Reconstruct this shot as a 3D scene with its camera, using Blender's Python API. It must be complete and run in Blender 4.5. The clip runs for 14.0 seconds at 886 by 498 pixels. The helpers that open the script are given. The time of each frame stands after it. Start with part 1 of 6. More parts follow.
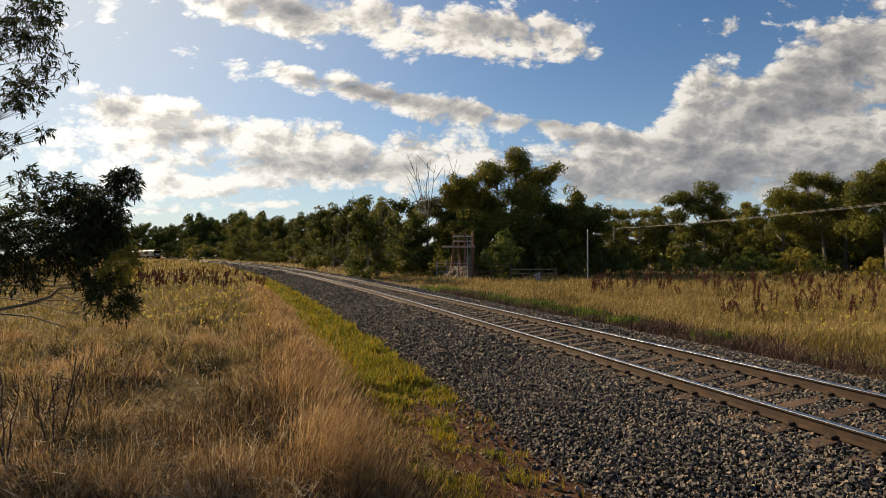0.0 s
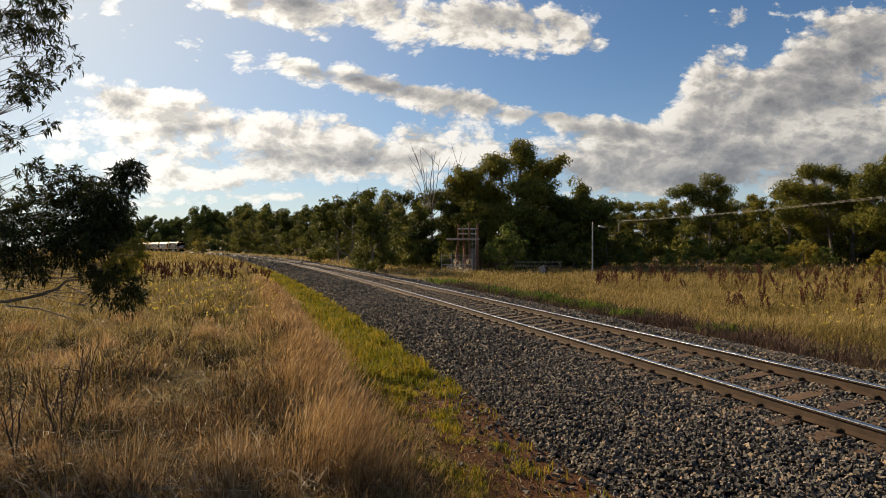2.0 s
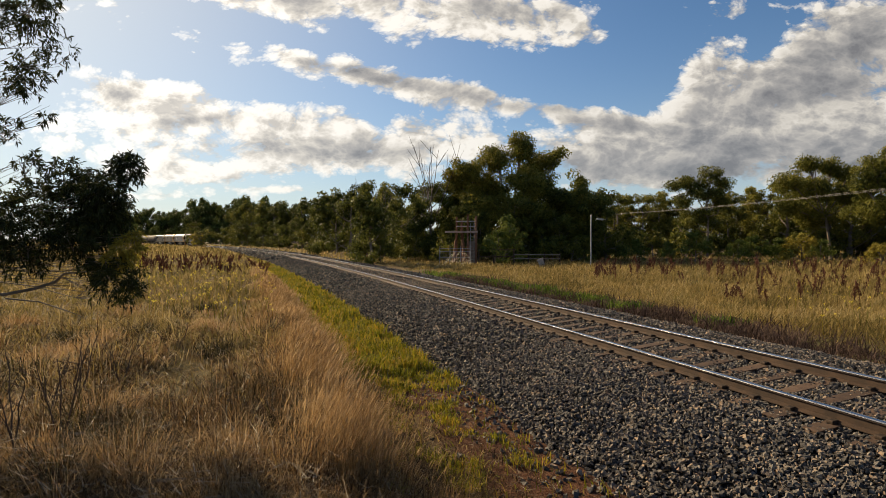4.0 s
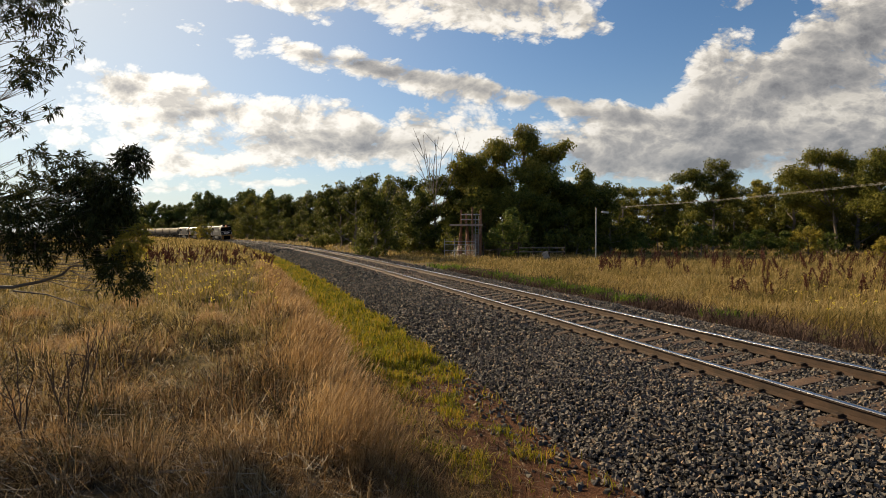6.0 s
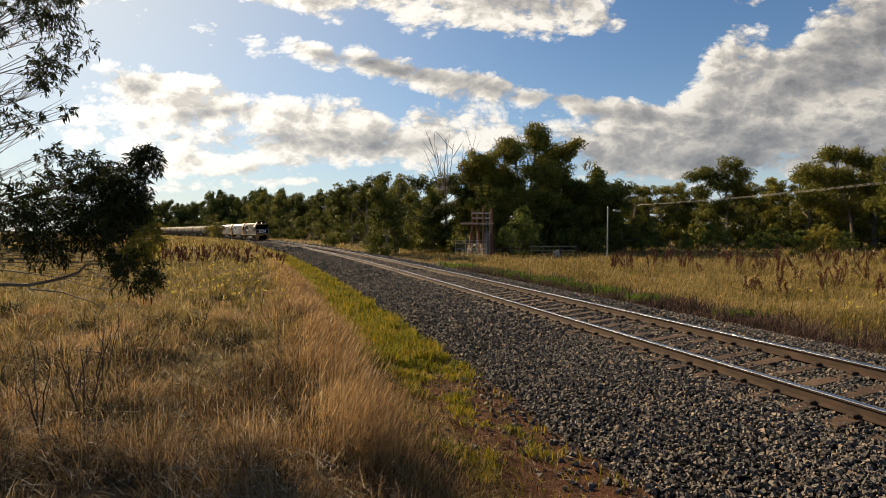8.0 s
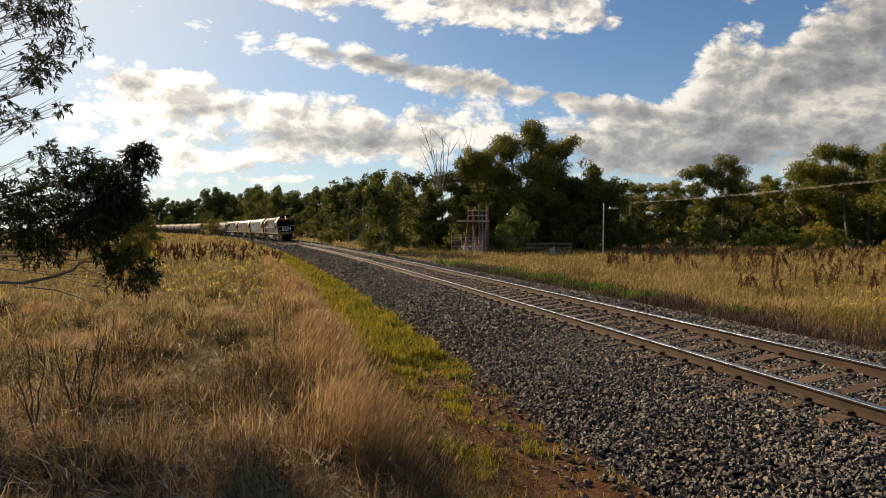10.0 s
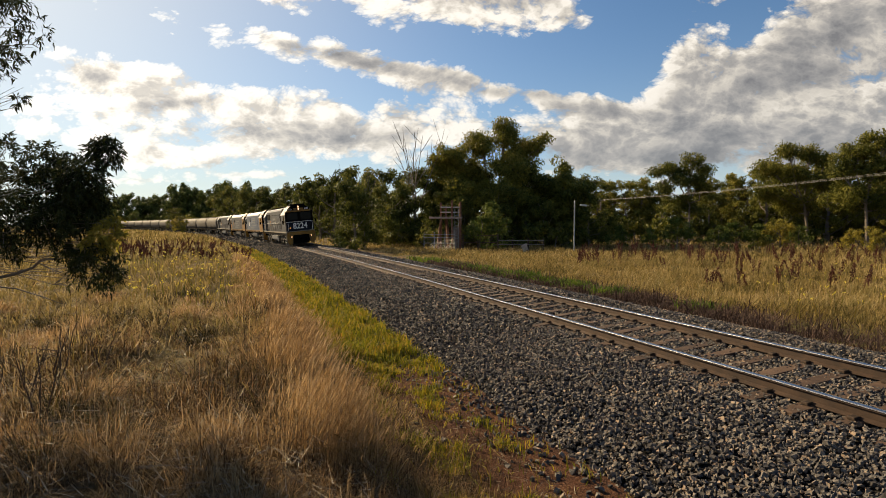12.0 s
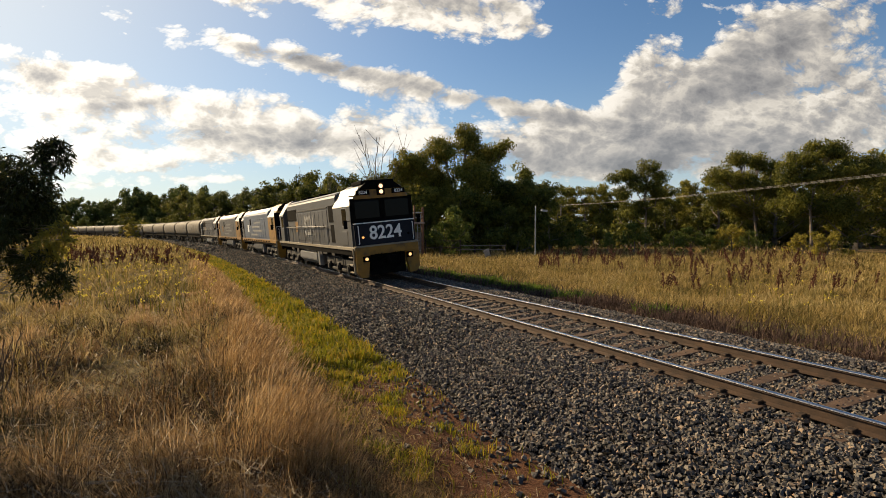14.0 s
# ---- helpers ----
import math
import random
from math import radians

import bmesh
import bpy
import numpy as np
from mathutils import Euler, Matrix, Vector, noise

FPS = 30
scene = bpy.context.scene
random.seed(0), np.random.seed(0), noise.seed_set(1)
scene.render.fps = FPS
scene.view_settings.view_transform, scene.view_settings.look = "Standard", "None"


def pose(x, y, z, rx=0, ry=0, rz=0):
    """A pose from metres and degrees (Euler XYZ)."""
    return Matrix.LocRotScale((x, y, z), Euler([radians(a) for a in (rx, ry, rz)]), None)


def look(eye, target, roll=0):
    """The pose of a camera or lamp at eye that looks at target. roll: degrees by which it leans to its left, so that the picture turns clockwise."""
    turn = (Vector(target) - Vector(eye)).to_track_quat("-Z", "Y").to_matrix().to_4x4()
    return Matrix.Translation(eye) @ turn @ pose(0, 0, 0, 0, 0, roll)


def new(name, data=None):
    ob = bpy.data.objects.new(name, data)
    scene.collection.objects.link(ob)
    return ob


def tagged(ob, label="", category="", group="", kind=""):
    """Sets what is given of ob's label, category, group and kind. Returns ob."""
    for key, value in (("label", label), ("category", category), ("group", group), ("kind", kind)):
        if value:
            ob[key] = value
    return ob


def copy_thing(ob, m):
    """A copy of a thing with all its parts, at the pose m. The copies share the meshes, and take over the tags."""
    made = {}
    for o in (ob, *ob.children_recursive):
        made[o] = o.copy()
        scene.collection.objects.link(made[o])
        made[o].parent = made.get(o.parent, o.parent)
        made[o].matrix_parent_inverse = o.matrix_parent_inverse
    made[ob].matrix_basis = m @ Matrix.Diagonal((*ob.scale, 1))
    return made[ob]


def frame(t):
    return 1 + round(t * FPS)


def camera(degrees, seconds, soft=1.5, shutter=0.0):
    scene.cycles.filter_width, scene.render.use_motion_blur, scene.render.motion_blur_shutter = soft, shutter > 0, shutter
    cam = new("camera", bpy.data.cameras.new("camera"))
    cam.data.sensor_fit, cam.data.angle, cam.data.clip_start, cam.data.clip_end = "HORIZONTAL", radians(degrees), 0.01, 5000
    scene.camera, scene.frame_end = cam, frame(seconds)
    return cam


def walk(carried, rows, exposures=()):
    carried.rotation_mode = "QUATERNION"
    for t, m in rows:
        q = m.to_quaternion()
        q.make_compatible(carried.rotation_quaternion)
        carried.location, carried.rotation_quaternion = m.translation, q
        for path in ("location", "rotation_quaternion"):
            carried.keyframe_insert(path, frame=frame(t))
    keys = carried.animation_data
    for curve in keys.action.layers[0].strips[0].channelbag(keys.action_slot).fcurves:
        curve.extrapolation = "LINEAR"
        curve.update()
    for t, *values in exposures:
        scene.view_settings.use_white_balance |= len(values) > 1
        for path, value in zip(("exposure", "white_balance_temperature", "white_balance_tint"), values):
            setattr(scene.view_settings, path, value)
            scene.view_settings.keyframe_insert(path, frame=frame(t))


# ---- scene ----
EYE = (0.0, 0.0, 2.066)
TURNS = [
    (0, 0.000, 0.468, 0.000), (0.5, 0.159, 0.302, -0.010), (1, 0.329, 0.189, -0.007),
    (1.5, 0.372, -0.023, -0.028), (2, 0.455, -0.273, -0.026), (2.5, 0.431, -0.464, -0.017),
    (3, 0.292, -0.678, -0.011), (5.5, 0.461, -1.474, -0.038), (6, 0.768, -1.699, -0.026),
    (6.5, 1.000, -1.900, -0.034), (7, 1.167, -1.975, -0.023), (7.5, 1.427, -1.919, -0.026),
    (8, 1.850, -1.838, -0.011), (10.5, 1.112, -2.213, -0.003), (11, 0.262, -2.328, -0.047),
    (11.5, -0.616, -2.374, -0.029), (12, -1.273, -2.425, -0.051), (12.5, -1.959, -2.406, -0.057),
    (13, -2.830, -2.326, -0.012), (13.5, -3.912, -2.127, -0.024), (14, -5.026, -1.895, 0.001)]
cam = camera(75.5, 14.0, soft=0.5)
walk(cam, [(t, pose(*EYE, 90 + pitch, roll, yaw)) for t, yaw, pitch, roll in TURNS],
     [(0.0, 0.74, 7050, 10), (3.0, 0.77, 7080, 10), (8.0, 0.83, 7150, 10), (11.0, 0.88, 7230, 10), (14.0, 0.92, 7300, 10)])

# ---- sun, sky ----
SUN_AZ, SUN_EL = 47.0, 28.0          # degrees to the left of straight ahead (+y), and above the horizon
sun_dir = Vector((-math.sin(radians(SUN_AZ)) * math.cos(radians(SUN_EL)),
                  math.cos(radians(SUN_AZ)) * math.cos(radians(SUN_EL)), math.sin(radians(SUN_EL))))
sun = new("sun", bpy.data.lights.new("sun", "SUN"))
sun.data.energy, sun.data.angle, sun.data.color = 5.0, radians(0.6), (1.0, 0.80, 0.53)
sun.matrix_world = look(sun_dir * 50, (0, 0, 0))


class Nodes:
    """Short hand for building node trees."""

    def __init__(self, tree):
        self.tree = tree
        tree.nodes.clear()

    def put(self, kind, inputs=(), **props):
        n = self.tree.nodes.new(kind)
        for k, v in props.items():
            setattr(n, k, v)
        for k, v in dict(inputs).items():
            if isinstance(v, bpy.types.NodeSocket):
                self.tree.links.new(v, n.inputs[k])
            else:
                n.inputs[k].default_value = v
        return n

    def math(self, op, a, b=0.0, c=0.0, clamp=False):
        return self.put("ShaderNodeMath", {0: a, 1: b, 2: c}, operation=op, use_clamp=clamp).outputs[0]

    def ramp(self, fac, stops, smooth=False):
        n = self.put("ShaderNodeValToRGB", {0: fac})
        if smooth:
            n.color_ramp.interpolation = "EASE"
        e = n.color_ramp.elements
        while len(e) < len(stops):
            e.new(0.5)
        for el, (p, c) in zip(e, stops):
            el.position = p
            el.color = (*c, 1) if len(c) == 3 else c
        return n.outputs[0]

    def mix(self, fac, a, b, blend="MIX"):
        n = self.put("ShaderNodeMix", {0: fac, 6: a, 7: b}, data_type="RGBA", blend_type=blend)
        return n.outputs[2]

    def noise(self, vec, scale, detail=4.0, rough=0.55, distortion=0.0):
        d = {"Scale": scale, "Detail": detail, "Roughness": rough, "Distortion": distortion}
        if vec is not None:
            d["Vector"] = vec
        return self.put("ShaderNodeTexNoise", d).outputs[0]


def rgb(*c):
    return (*c, 1.0)


def build_sky():
    world = bpy.data.worlds.new("sky")
    world.use_nodes = True
    scene.world = world
    world.cycles.sampling_method, world.cycles.sample_map_resolution = "MANUAL", 256
    n = Nodes(world.node_tree)
    sky = n.put("ShaderNodeTexSky", sky_type="NISHITA", sun_disc=False, sun_elevation=radians(SUN_EL),
                sun_rotation=radians(-SUN_AZ), altitude=200.0, air_density=1.0, dust_density=0.4, ozone_density=3.0)
    at = n.put("ShaderNodeTexCoord").outputs["Generated"]
    sep = n.put("ShaderNodeSeparateXYZ", {0: at})
    x, y, z = sep.outputs
    zz = n.math("MAXIMUM", z, 0.0)
    # slant coordinates ahead: a to the right, b upward
    yy = n.math("MAXIMUM", n.math("ABSOLUTE", y), 0.25)
    a = n.math("DIVIDE", x, yy)
    b = n.math("DIVIDE", zz, yy)
    def patches(base, items):
        """Soft patches (a, b, half width, half height, amount, tilt in degrees), each in hundredths, added up."""
        total = base
        for ca, cb, ra, rb, amount, tilt in items:
            # the running total rides along in z, flattened away, so that the patches are worked out one after another
            slant = n.put("ShaderNodeCombineXYZ", {0: a, 1: b, 2: total}).outputs[0]
            m = n.put("ShaderNodeMapping", {"Vector": slant, "Location": (ca / 100, cb / 100, 0), "Rotation": (0, 0, radians(tilt)), "Scale": (ra / 100, rb / 100, 1e5)},
                      vector_type="TEXTURE").outputs[0]
            r2 = n.put("ShaderNodeVectorMath", {0: m, 1: m}, operation="DOT_PRODUCT").outputs["Value"]
            total = n.math("MULTIPLY_ADD", n.math("POWER", 0.3679, r2), amount / 100, total)
        return total

    # high sheets, the slanting bands below them, the heaped clouds towards the sun
    cover = patches(-0.27, [(-40, 44, 16, 4, 46, -8), (-30, 42, 17, 5, 55, -8), (-6, 41, 20, 5, 62, -8), (16, 38, 16, 6, 62, -12), (28, 42, 8, 4, 30, 0),
                            (-60, 40, 13, 4, 50, 0), (-41, 34, 11, 3, 52, -15), (-26, 31, 13, 3, 55, -14), (-10, 28, 14, 3, 62, -12), (3, 26, 9, 3, 50, -12),
                            (2, 36, 8, 2.4, 36, -8), (-18, 36, 12, 2, 26, -10), (15, 24, 10, 3, 52, 0), (27, 21, 12, 2, 45, -8), (-64, 22, 15, 9, 62, 0), (-51, 24, 12, 5, 60, 0)])
    cover = patches(cover, [(-38, 21, 13, 5, 58, -8), (-24, 20, 10, 7, 60, 0), (-15, 17, 8, 5, 60, 0), (-44, 16, 22, 4, 48, 0), (-18, 14, 14, 2, 32, 0),
                            (-45, 11, 16, 2, 34, 0), (-52, 11, 18, 3.5, 44, 0), (-25, 11, 17, 2, 26, 0), (27, 11, 18, 3, 34, 0), (62, 11, 24, 4, 42, 0), (-30, 8.6, 9, 0.7, 46, 0), (-50, 7.6, 16, 0.8, 44, 0), (-22, 6.6, 20, 0.5, 30, 0), (-5, 16, 7, 5, 55, 0), (1, 20, 8, 6, 54, 0),
                            (7, 16, 8, 4, 48, 0), (26, 16, 10, 5, 58, 0), (35, 14, 13, 5, 60, 0)])
    cover = patches(cover, [(43, 29, 4, 3, 40, 0), (48, 26, 12, 6, 60, 15), (61, 28, 16, 9, 66, 20), (71, 37, 13, 9, 62, 35), (63, 18, 23, 8, 66, 0), (88, 33, 16, 13, 60, 20), (90, 18, 18, 9, 60, 0),
                            (45, 16, 13, 6, 58, 0), (48, 39, 5, 2.4, 42, 20), (48, 34, 4, 2.4, 36, 0), (56, 42, 7, 3, 38, 10), (30, 32, 2.5, 3, 34, 50), (32, 29, 2, 1.2, 30, 0),
                            (25, 28, 12, 4, -34, 0), (36, 35, 6, 6, -30, 0), (-43, 39, 13, 2.4, -34, -15), (-45, 29, 16, 2.2, -36, -12), (-10, 22, 3, 2, -26, 0),
                            (54, 33, 4, 3, -20, 0), (-16, 24, 13, 1.2, -22, -8), (7, 30.5, 12, 1.8, -26, -8), (-30, 10.5, 10, 1.3, -22, 0), (-25, 26, 10, 1.5, -18, -10)])
    shade = patches(n.math("MULTIPLY", cover, 1e-6), [(-28, 43, 12, 3, 55, -5), (-5, 27, 15, 1.5, 50, -10), (-19, 29.5, 9, 1.1, 28, -12), (-45, 20.7, 9, 1.2, 60, 6), (-58, 25.6, 5, 2, 40, 0),
                          (-31, 15.6, 18, 2, 42, 0), (-14, 14.8, 7, 2.2, 34, 0), (17, 23, 9, 1.1, 36, 0), (29, 20, 10, 1.1, 30, -6), (36, 11.5, 26, 2.4, 40, 0),
                          (64, 25.6, 16, 3, 36, 12), (69, 32.5, 14, 3.6, 30, 25), (71, 12, 16, 2.2, 42, 0), (6, 40.5, 14, 2.4, 26, -8), (56, 16, 16, 2.6, 30, 0)])
    # beyond the view the broken deck goes on
    high = n.math("SMOOTH_MIN", n.math("MULTIPLY", n.math("MAXIMUM", n.math("SUBTRACT", b, 0.48), 0.0), 1.2), 0.16, 0.05)
    cover = n.math("ADD", cover, high)
    plane = n.put("ShaderNodeCombineXYZ", {0: a, 1: n.math("MULTIPLY", b, 1.6), 2: 0.37}).outputs[0]
    warp = n.put("ShaderNodeTexNoise", {"Vector": plane, "Scale": 6.0, "Detail": 3.0}).outputs[1]
    bent = n.put("ShaderNodeVectorMath", {0: plane, 1: n.put("ShaderNodeVectorMath", {0: warp, "Scale": 0.07}, operation="SCALE").outputs[0]}, operation="ADD").outputs[0]

    def field(shift, detail):
        """Drifting wisps and rounded heaps."""
        v = n.put("ShaderNodeVectorMath", {0: bent, 1: shift}, operation="ADD").outputs[0]
        wisps = n.math("MULTIPLY", n.math("SUBTRACT", n.noise(v, 7.5, detail, 0.62), 0.5), 1.6)
        heaps = n.put("ShaderNodeTexVoronoi", {"Vector": v, "Scale": 17.0, "Detail": min(detail, 3.0), "Roughness": 0.6, "Lacunarity": 2.2}, feature="F1").outputs["Distance"]
        return n.math("ADD", n.math("MULTIPLY_ADD", heaps, -0.56, wisps), n.math("ADD", cover, 0.40))

    f0 = field((0.0, 0.0, 0.0), 9.0)
    g0 = field((0.0, 0.0, 0.0), 3.5)
    g1 = field((-0.020, 0.026, 0.0), 3.0)
    mask = n.ramp(f0, [(0.0, (0, 0, 0)), (0.08, (0.30, 0.30, 0.30)), (0.30, (1, 1, 1))])
    near = n.put("ShaderNodeVectorMath", {0: at, 1: tuple(sun_dir)}, operation="DOT_PRODUCT").outputs["Value"]
    glow = n.math("POWER", n.math("MAXIMUM", near, 0.0), 6.0)
    # sunlit tops and edges against thick grey undersides
    lit = n.math("MULTIPLY", n.math("SUBTRACT", g0, g1), 0.85)
    lit = n.math("MINIMUM", n.math("MAXIMUM", lit, -0.30), 0.26)
    thick = n.math("MULTIPLY", n.math("MAXIMUM", n.math("SUBTRACT", g0, 0.30), 0.0), 0.24)
    ragged = n.math("MULTIPLY", shade, n.math("MULTIPLY_ADD", n.math("SUBTRACT", f0, cover), 1.3, 1.25))
    tone = n.math("SUBTRACT", n.math("SUBTRACT", n.math("ADD", lit, 0.83), thick), ragged)
    tone = n.math("ADD", tone, n.math("MULTIPLY", glow, 0.30))
    # unseen clouds high overhead darkened to lower the fill light
    tone = n.math("SUBTRACT", tone, n.math("MULTIPLY", n.math("MAXIMUM", n.math("SUBTRACT", zz, 0.42), 0.0), 0.9))
    tone = n.math("SUBTRACT", tone, n.math("MULTIPLY", n.math("MINIMUM", n.math("MAXIMUM", a, 0.0), 0.9), 0.24))
    tone = n.math("MAXIMUM", tone, 0.05)
    cloud = n.ramp(tone, [(0.0, (0.19, 0.20, 0.23)), (0.25, (0.30, 0.31, 0.335)), (0.5, (0.44, 0.44, 0.45)), (0.72, (0.66, 0.645, 0.62)), (0.9, (0.92, 0.905, 0.88)), (1.0, (0.99, 0.985, 0.97))])
    cloud = n.mix(1.0, cloud, n.ramp(glow, [(0.0, (0.5, 0.5, 0.5)), (0.6, (0.655, 0.655, 0.655))]), "MULTIPLY")
    cloud = n.put("ShaderNodeVectorMath", {0: cloud, "Scale": 2.0}, operation="SCALE").outputs[0]
    skyc = n.put("ShaderNodeVectorMath", {0: sky.outputs[0], 1: (0.066, 0.094, 0.115)}, operation="MULTIPLY").outputs[0]
    haze = n.math("POWER", n.math("SUBTRACT", 1.0, zz, clamp=True), 9.0)
    skyc = n.mix(n.math("MULTIPLY", haze, 0.85), skyc, rgb(0.72, 0.76, 0.79))
    skyc = n.mix(n.math("MULTIPLY", glow, 0.75), skyc, rgb(0.95, 0.95, 0.92))
    mask = n.math("MULTIPLY", mask, n.math("MULTIPLY_ADD", haze, -0.25, 1.0))
    col = n.mix(mask, skyc, cloud)
    bg = n.put("ShaderNodeBackground", {"Color": col, "Strength": 0.535})
    n.put("ShaderNodeOutputWorld", {0: bg.outputs[0]})


build_sky()


# ---- materials ----
def surface(name, stops, scale=6.0, fine=60.0, rough=0.8, metal=0.0, bump=0.3, bump_dist=0.01, translucent=0.0, per_island=0.0,
            per_object=0.0, spec=0.4, world_space=False, dirt=None, fine_amount=0.35):
    m = bpy.data.materials.new(name)
    m.use_nodes = True
    n = Nodes(m.node_tree)
    at = n.put("ShaderNodeNewGeometry").outputs["Position"] if world_space else n.put("ShaderNodeTexCoord").outputs["Object"]
    big = n.noise(at, scale, 5.0, 0.6)
    small = n.noise(at, fine, 3.0, 0.6)
    fac = n.math("MULTIPLY_ADD", n.math("SUBTRACT", small, 0.5), fine_amount, big)
    if per_island:
        isl = n.put("ShaderNodeNewGeometry").outputs["Random Per Island"]
        fac = n.math("MULTIPLY_ADD", n.math("SUBTRACT", isl, 0.5), per_island, fac)
    if per_object:
        o = n.put("ShaderNodeObjectInfo").outputs["Random"]
        fac = n.math("MULTIPLY_ADD", n.math("SUBTRACT", o, 0.5), per_object, fac)
    col = n.ramp(fac, stops)
    if dirt:
        dn = n.ramp(n.noise(at, scale * 2.3, 6.0, 0.7), [(0.48, (0, 0, 0)), (0.68, (1, 1, 1))])
        col = n.mix(n.math("MULTIPLY", dn, dirt[1]), col, rgb(*dirt[0]))
    rgh = n.math("MULTIPLY_ADD", n.math("SUBTRACT", small, 0.5), 0.25, rough, clamp=True)
    p = n.put("ShaderNodeBsdfPrincipled", {"Base Color": col, "Roughness": rgh, "Metallic": metal, "Specular IOR Level": spec})
    if bump:
        bn = n.put("ShaderNodeBump", {"Strength": bump, "Distance": bump_dist, "Height": n.math("MULTIPLY_ADD", small, 0.6, big)})
        n.tree.links.new(bn.outputs[0], p.inputs["Normal"])
    out = p.outputs[0]
    if translucent:
        t = n.put("ShaderNodeBsdfTranslucent", {"Color": col})
        out = n.put("ShaderNodeMixShader", {0: translucent, 1: out, 2: t.outputs[0]}).outputs[0]
    n.put("ShaderNodeOutputMaterial", {0: out})
    return m


def glowing(name, color, strength):
    m = bpy.data.materials.new(name)
    m.use_nodes = True
    n = Nodes(m.node_tree)
    e = n.put("ShaderNodeEmission", {"Color": rgb(*color), "Strength": strength})
    n.put("ShaderNodeOutputMaterial", {0: e.outputs[0]})
    return m


def glass(name, color, rough=0.05):
    m = bpy.data.materials.new(name)
    m.use_nodes = True
    n = Nodes(m.node_tree)
    p = n.put("ShaderNodeBsdfPrincipled", {"Base Color": rgb(*color), "Roughness": rough, "Specular IOR Level": 0.06})
    n.put("ShaderNodeOutputMaterial", {0: p.outputs[0]})
    return m


def ground_material():
    m = bpy.data.materials.new("ground")
    m.use_nodes = True
    n = Nodes(m.node_tree)
    at = n.put("ShaderNodeNewGeometry").outputs["Position"]
    big = n.noise(at, 0.35, 5.0, 0.6)
    mid = n.noise(at, 3.0, 6.0, 0.65)
    fine = n.noise(at, 45.0, 4.0, 0.7)
    straw = n.ramp(n.math("MULTIPLY_ADD", fine, 0.5, n.math("MULTIPLY", mid, 0.5)),
                   [(0.3, (0.030, 0.019, 0.009)), (0.5, (0.110, 0.070, 0.030)), (0.7, (0.24, 0.168, 0.078))])
    green = n.ramp(fine, [(0.3, (0.03, 0.04, 0.012)), (0.7, (0.14, 0.15, 0.035))])
    col = n.mix(n.ramp(big, [(0.48, (0, 0, 0)), (0.62, (0.55, 0.55, 0.55))]), straw, green)
    soil = n.ramp(n.math("MULTIPLY_ADD", fine, 0.6, n.math("MULTIPLY", mid, 0.4)),
                  [(0.34, (0.016, 0.007, 0.004)), (0.5, (0.088, 0.036, 0.017)), (0.66, (0.20, 0.105, 0.056))])
    bare = n.put("ShaderNodeAttribute", attribute_name="bare").outputs["Fac"]
    edge = n.ramp(n.math("MULTIPLY_ADD", n.math("SUBTRACT", mid, 0.5), 0.9, bare), [(0.42, (0, 0, 0)), (0.62, (1, 1, 1))])
    col = n.mix(edge, col, soil)
    bn = n.put("ShaderNodeBump", {"Strength": 1.0, "Distance": 0.06, "Height": n.math("MULTIPLY_ADD", mid, 1.0, fine)})
    p = n.put("ShaderNodeBsdfPrincipled", {"Base Color": col, "Roughness": 0.95, "Normal": bn.outputs[0], "Specular IOR Level": 0.15})
    n.put("ShaderNodeOutputMaterial", {0: p.outputs[0]})
    return m


M_GROUND = ground_material()
M_STONE = surface("ballast_stone", [(0.15, (0.0233, 0.0207, 0.0193)), (0.45, (0.0647, 0.0595, 0.0556)), (0.7, (0.1359, 0.1216, 0.1035)), (0.92, (0.2587, 0.1747, 0.1099))],
                  30.0, 160.0, 0.75, bump=0.4, bump_dist=0.004, per_island=0.75, spec=0.35)
M_STONE_PIECE = surface("ballast_piece", [(0.15, (0.0233, 0.0207, 0.0193)), (0.45, (0.0647, 0.0595, 0.0556)), (0.7, (0.1359, 0.1216, 0.1035)), (0.92, (0.2587, 0.1747, 0.1099))],
                        30.0, 160.0, 0.75, bump=0.4, bump_dist=0.004, per_object=0.75, spec=0.35)
# far darker than the stones: shade in their gaps is put into this colour
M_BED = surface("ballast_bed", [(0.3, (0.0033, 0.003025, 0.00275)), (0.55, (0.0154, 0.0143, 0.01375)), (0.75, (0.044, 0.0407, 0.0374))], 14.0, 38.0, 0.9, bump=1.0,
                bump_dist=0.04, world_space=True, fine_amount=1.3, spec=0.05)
M_RAIL = surface("rusty_rail", [(0.3, (0.01878, 0.01012, 0.00578)), (0.6, (0.04335, 0.02312, 0.013)), (0.8, (0.07225, 0.04046, 0.02312))], 4.0, 90.0, 0.75, 0.2, world_space=True)
M_HEAD = surface("polished_rail_head", [(0.3, (0.4077, 0.4016, 0.3953)), (0.7, (0.4943, 0.4880, 0.4819))], 3.0, 120.0, 0.22, 1.0, 0.05, 0.002, world_space=True)
M_SLEEPER = surface("dusty_sleeper", [(0.3, (0.0248, 0.0134, 0.0084)), (0.55, (0.0546, 0.0308, 0.0188)), (0.8, (0.0942, 0.0570, 0.0357))], 3.0, 55.0, 0.9, per_object=0.35,
                    bump=0.5, bump_dist=0.008)
M_CLIP = surface("dark_steel_clip", [(0.3, (0.02, 0.016, 0.014)), (0.7, (0.07, 0.045, 0.03))], 20.0, 90.0, 0.7, 0.4)
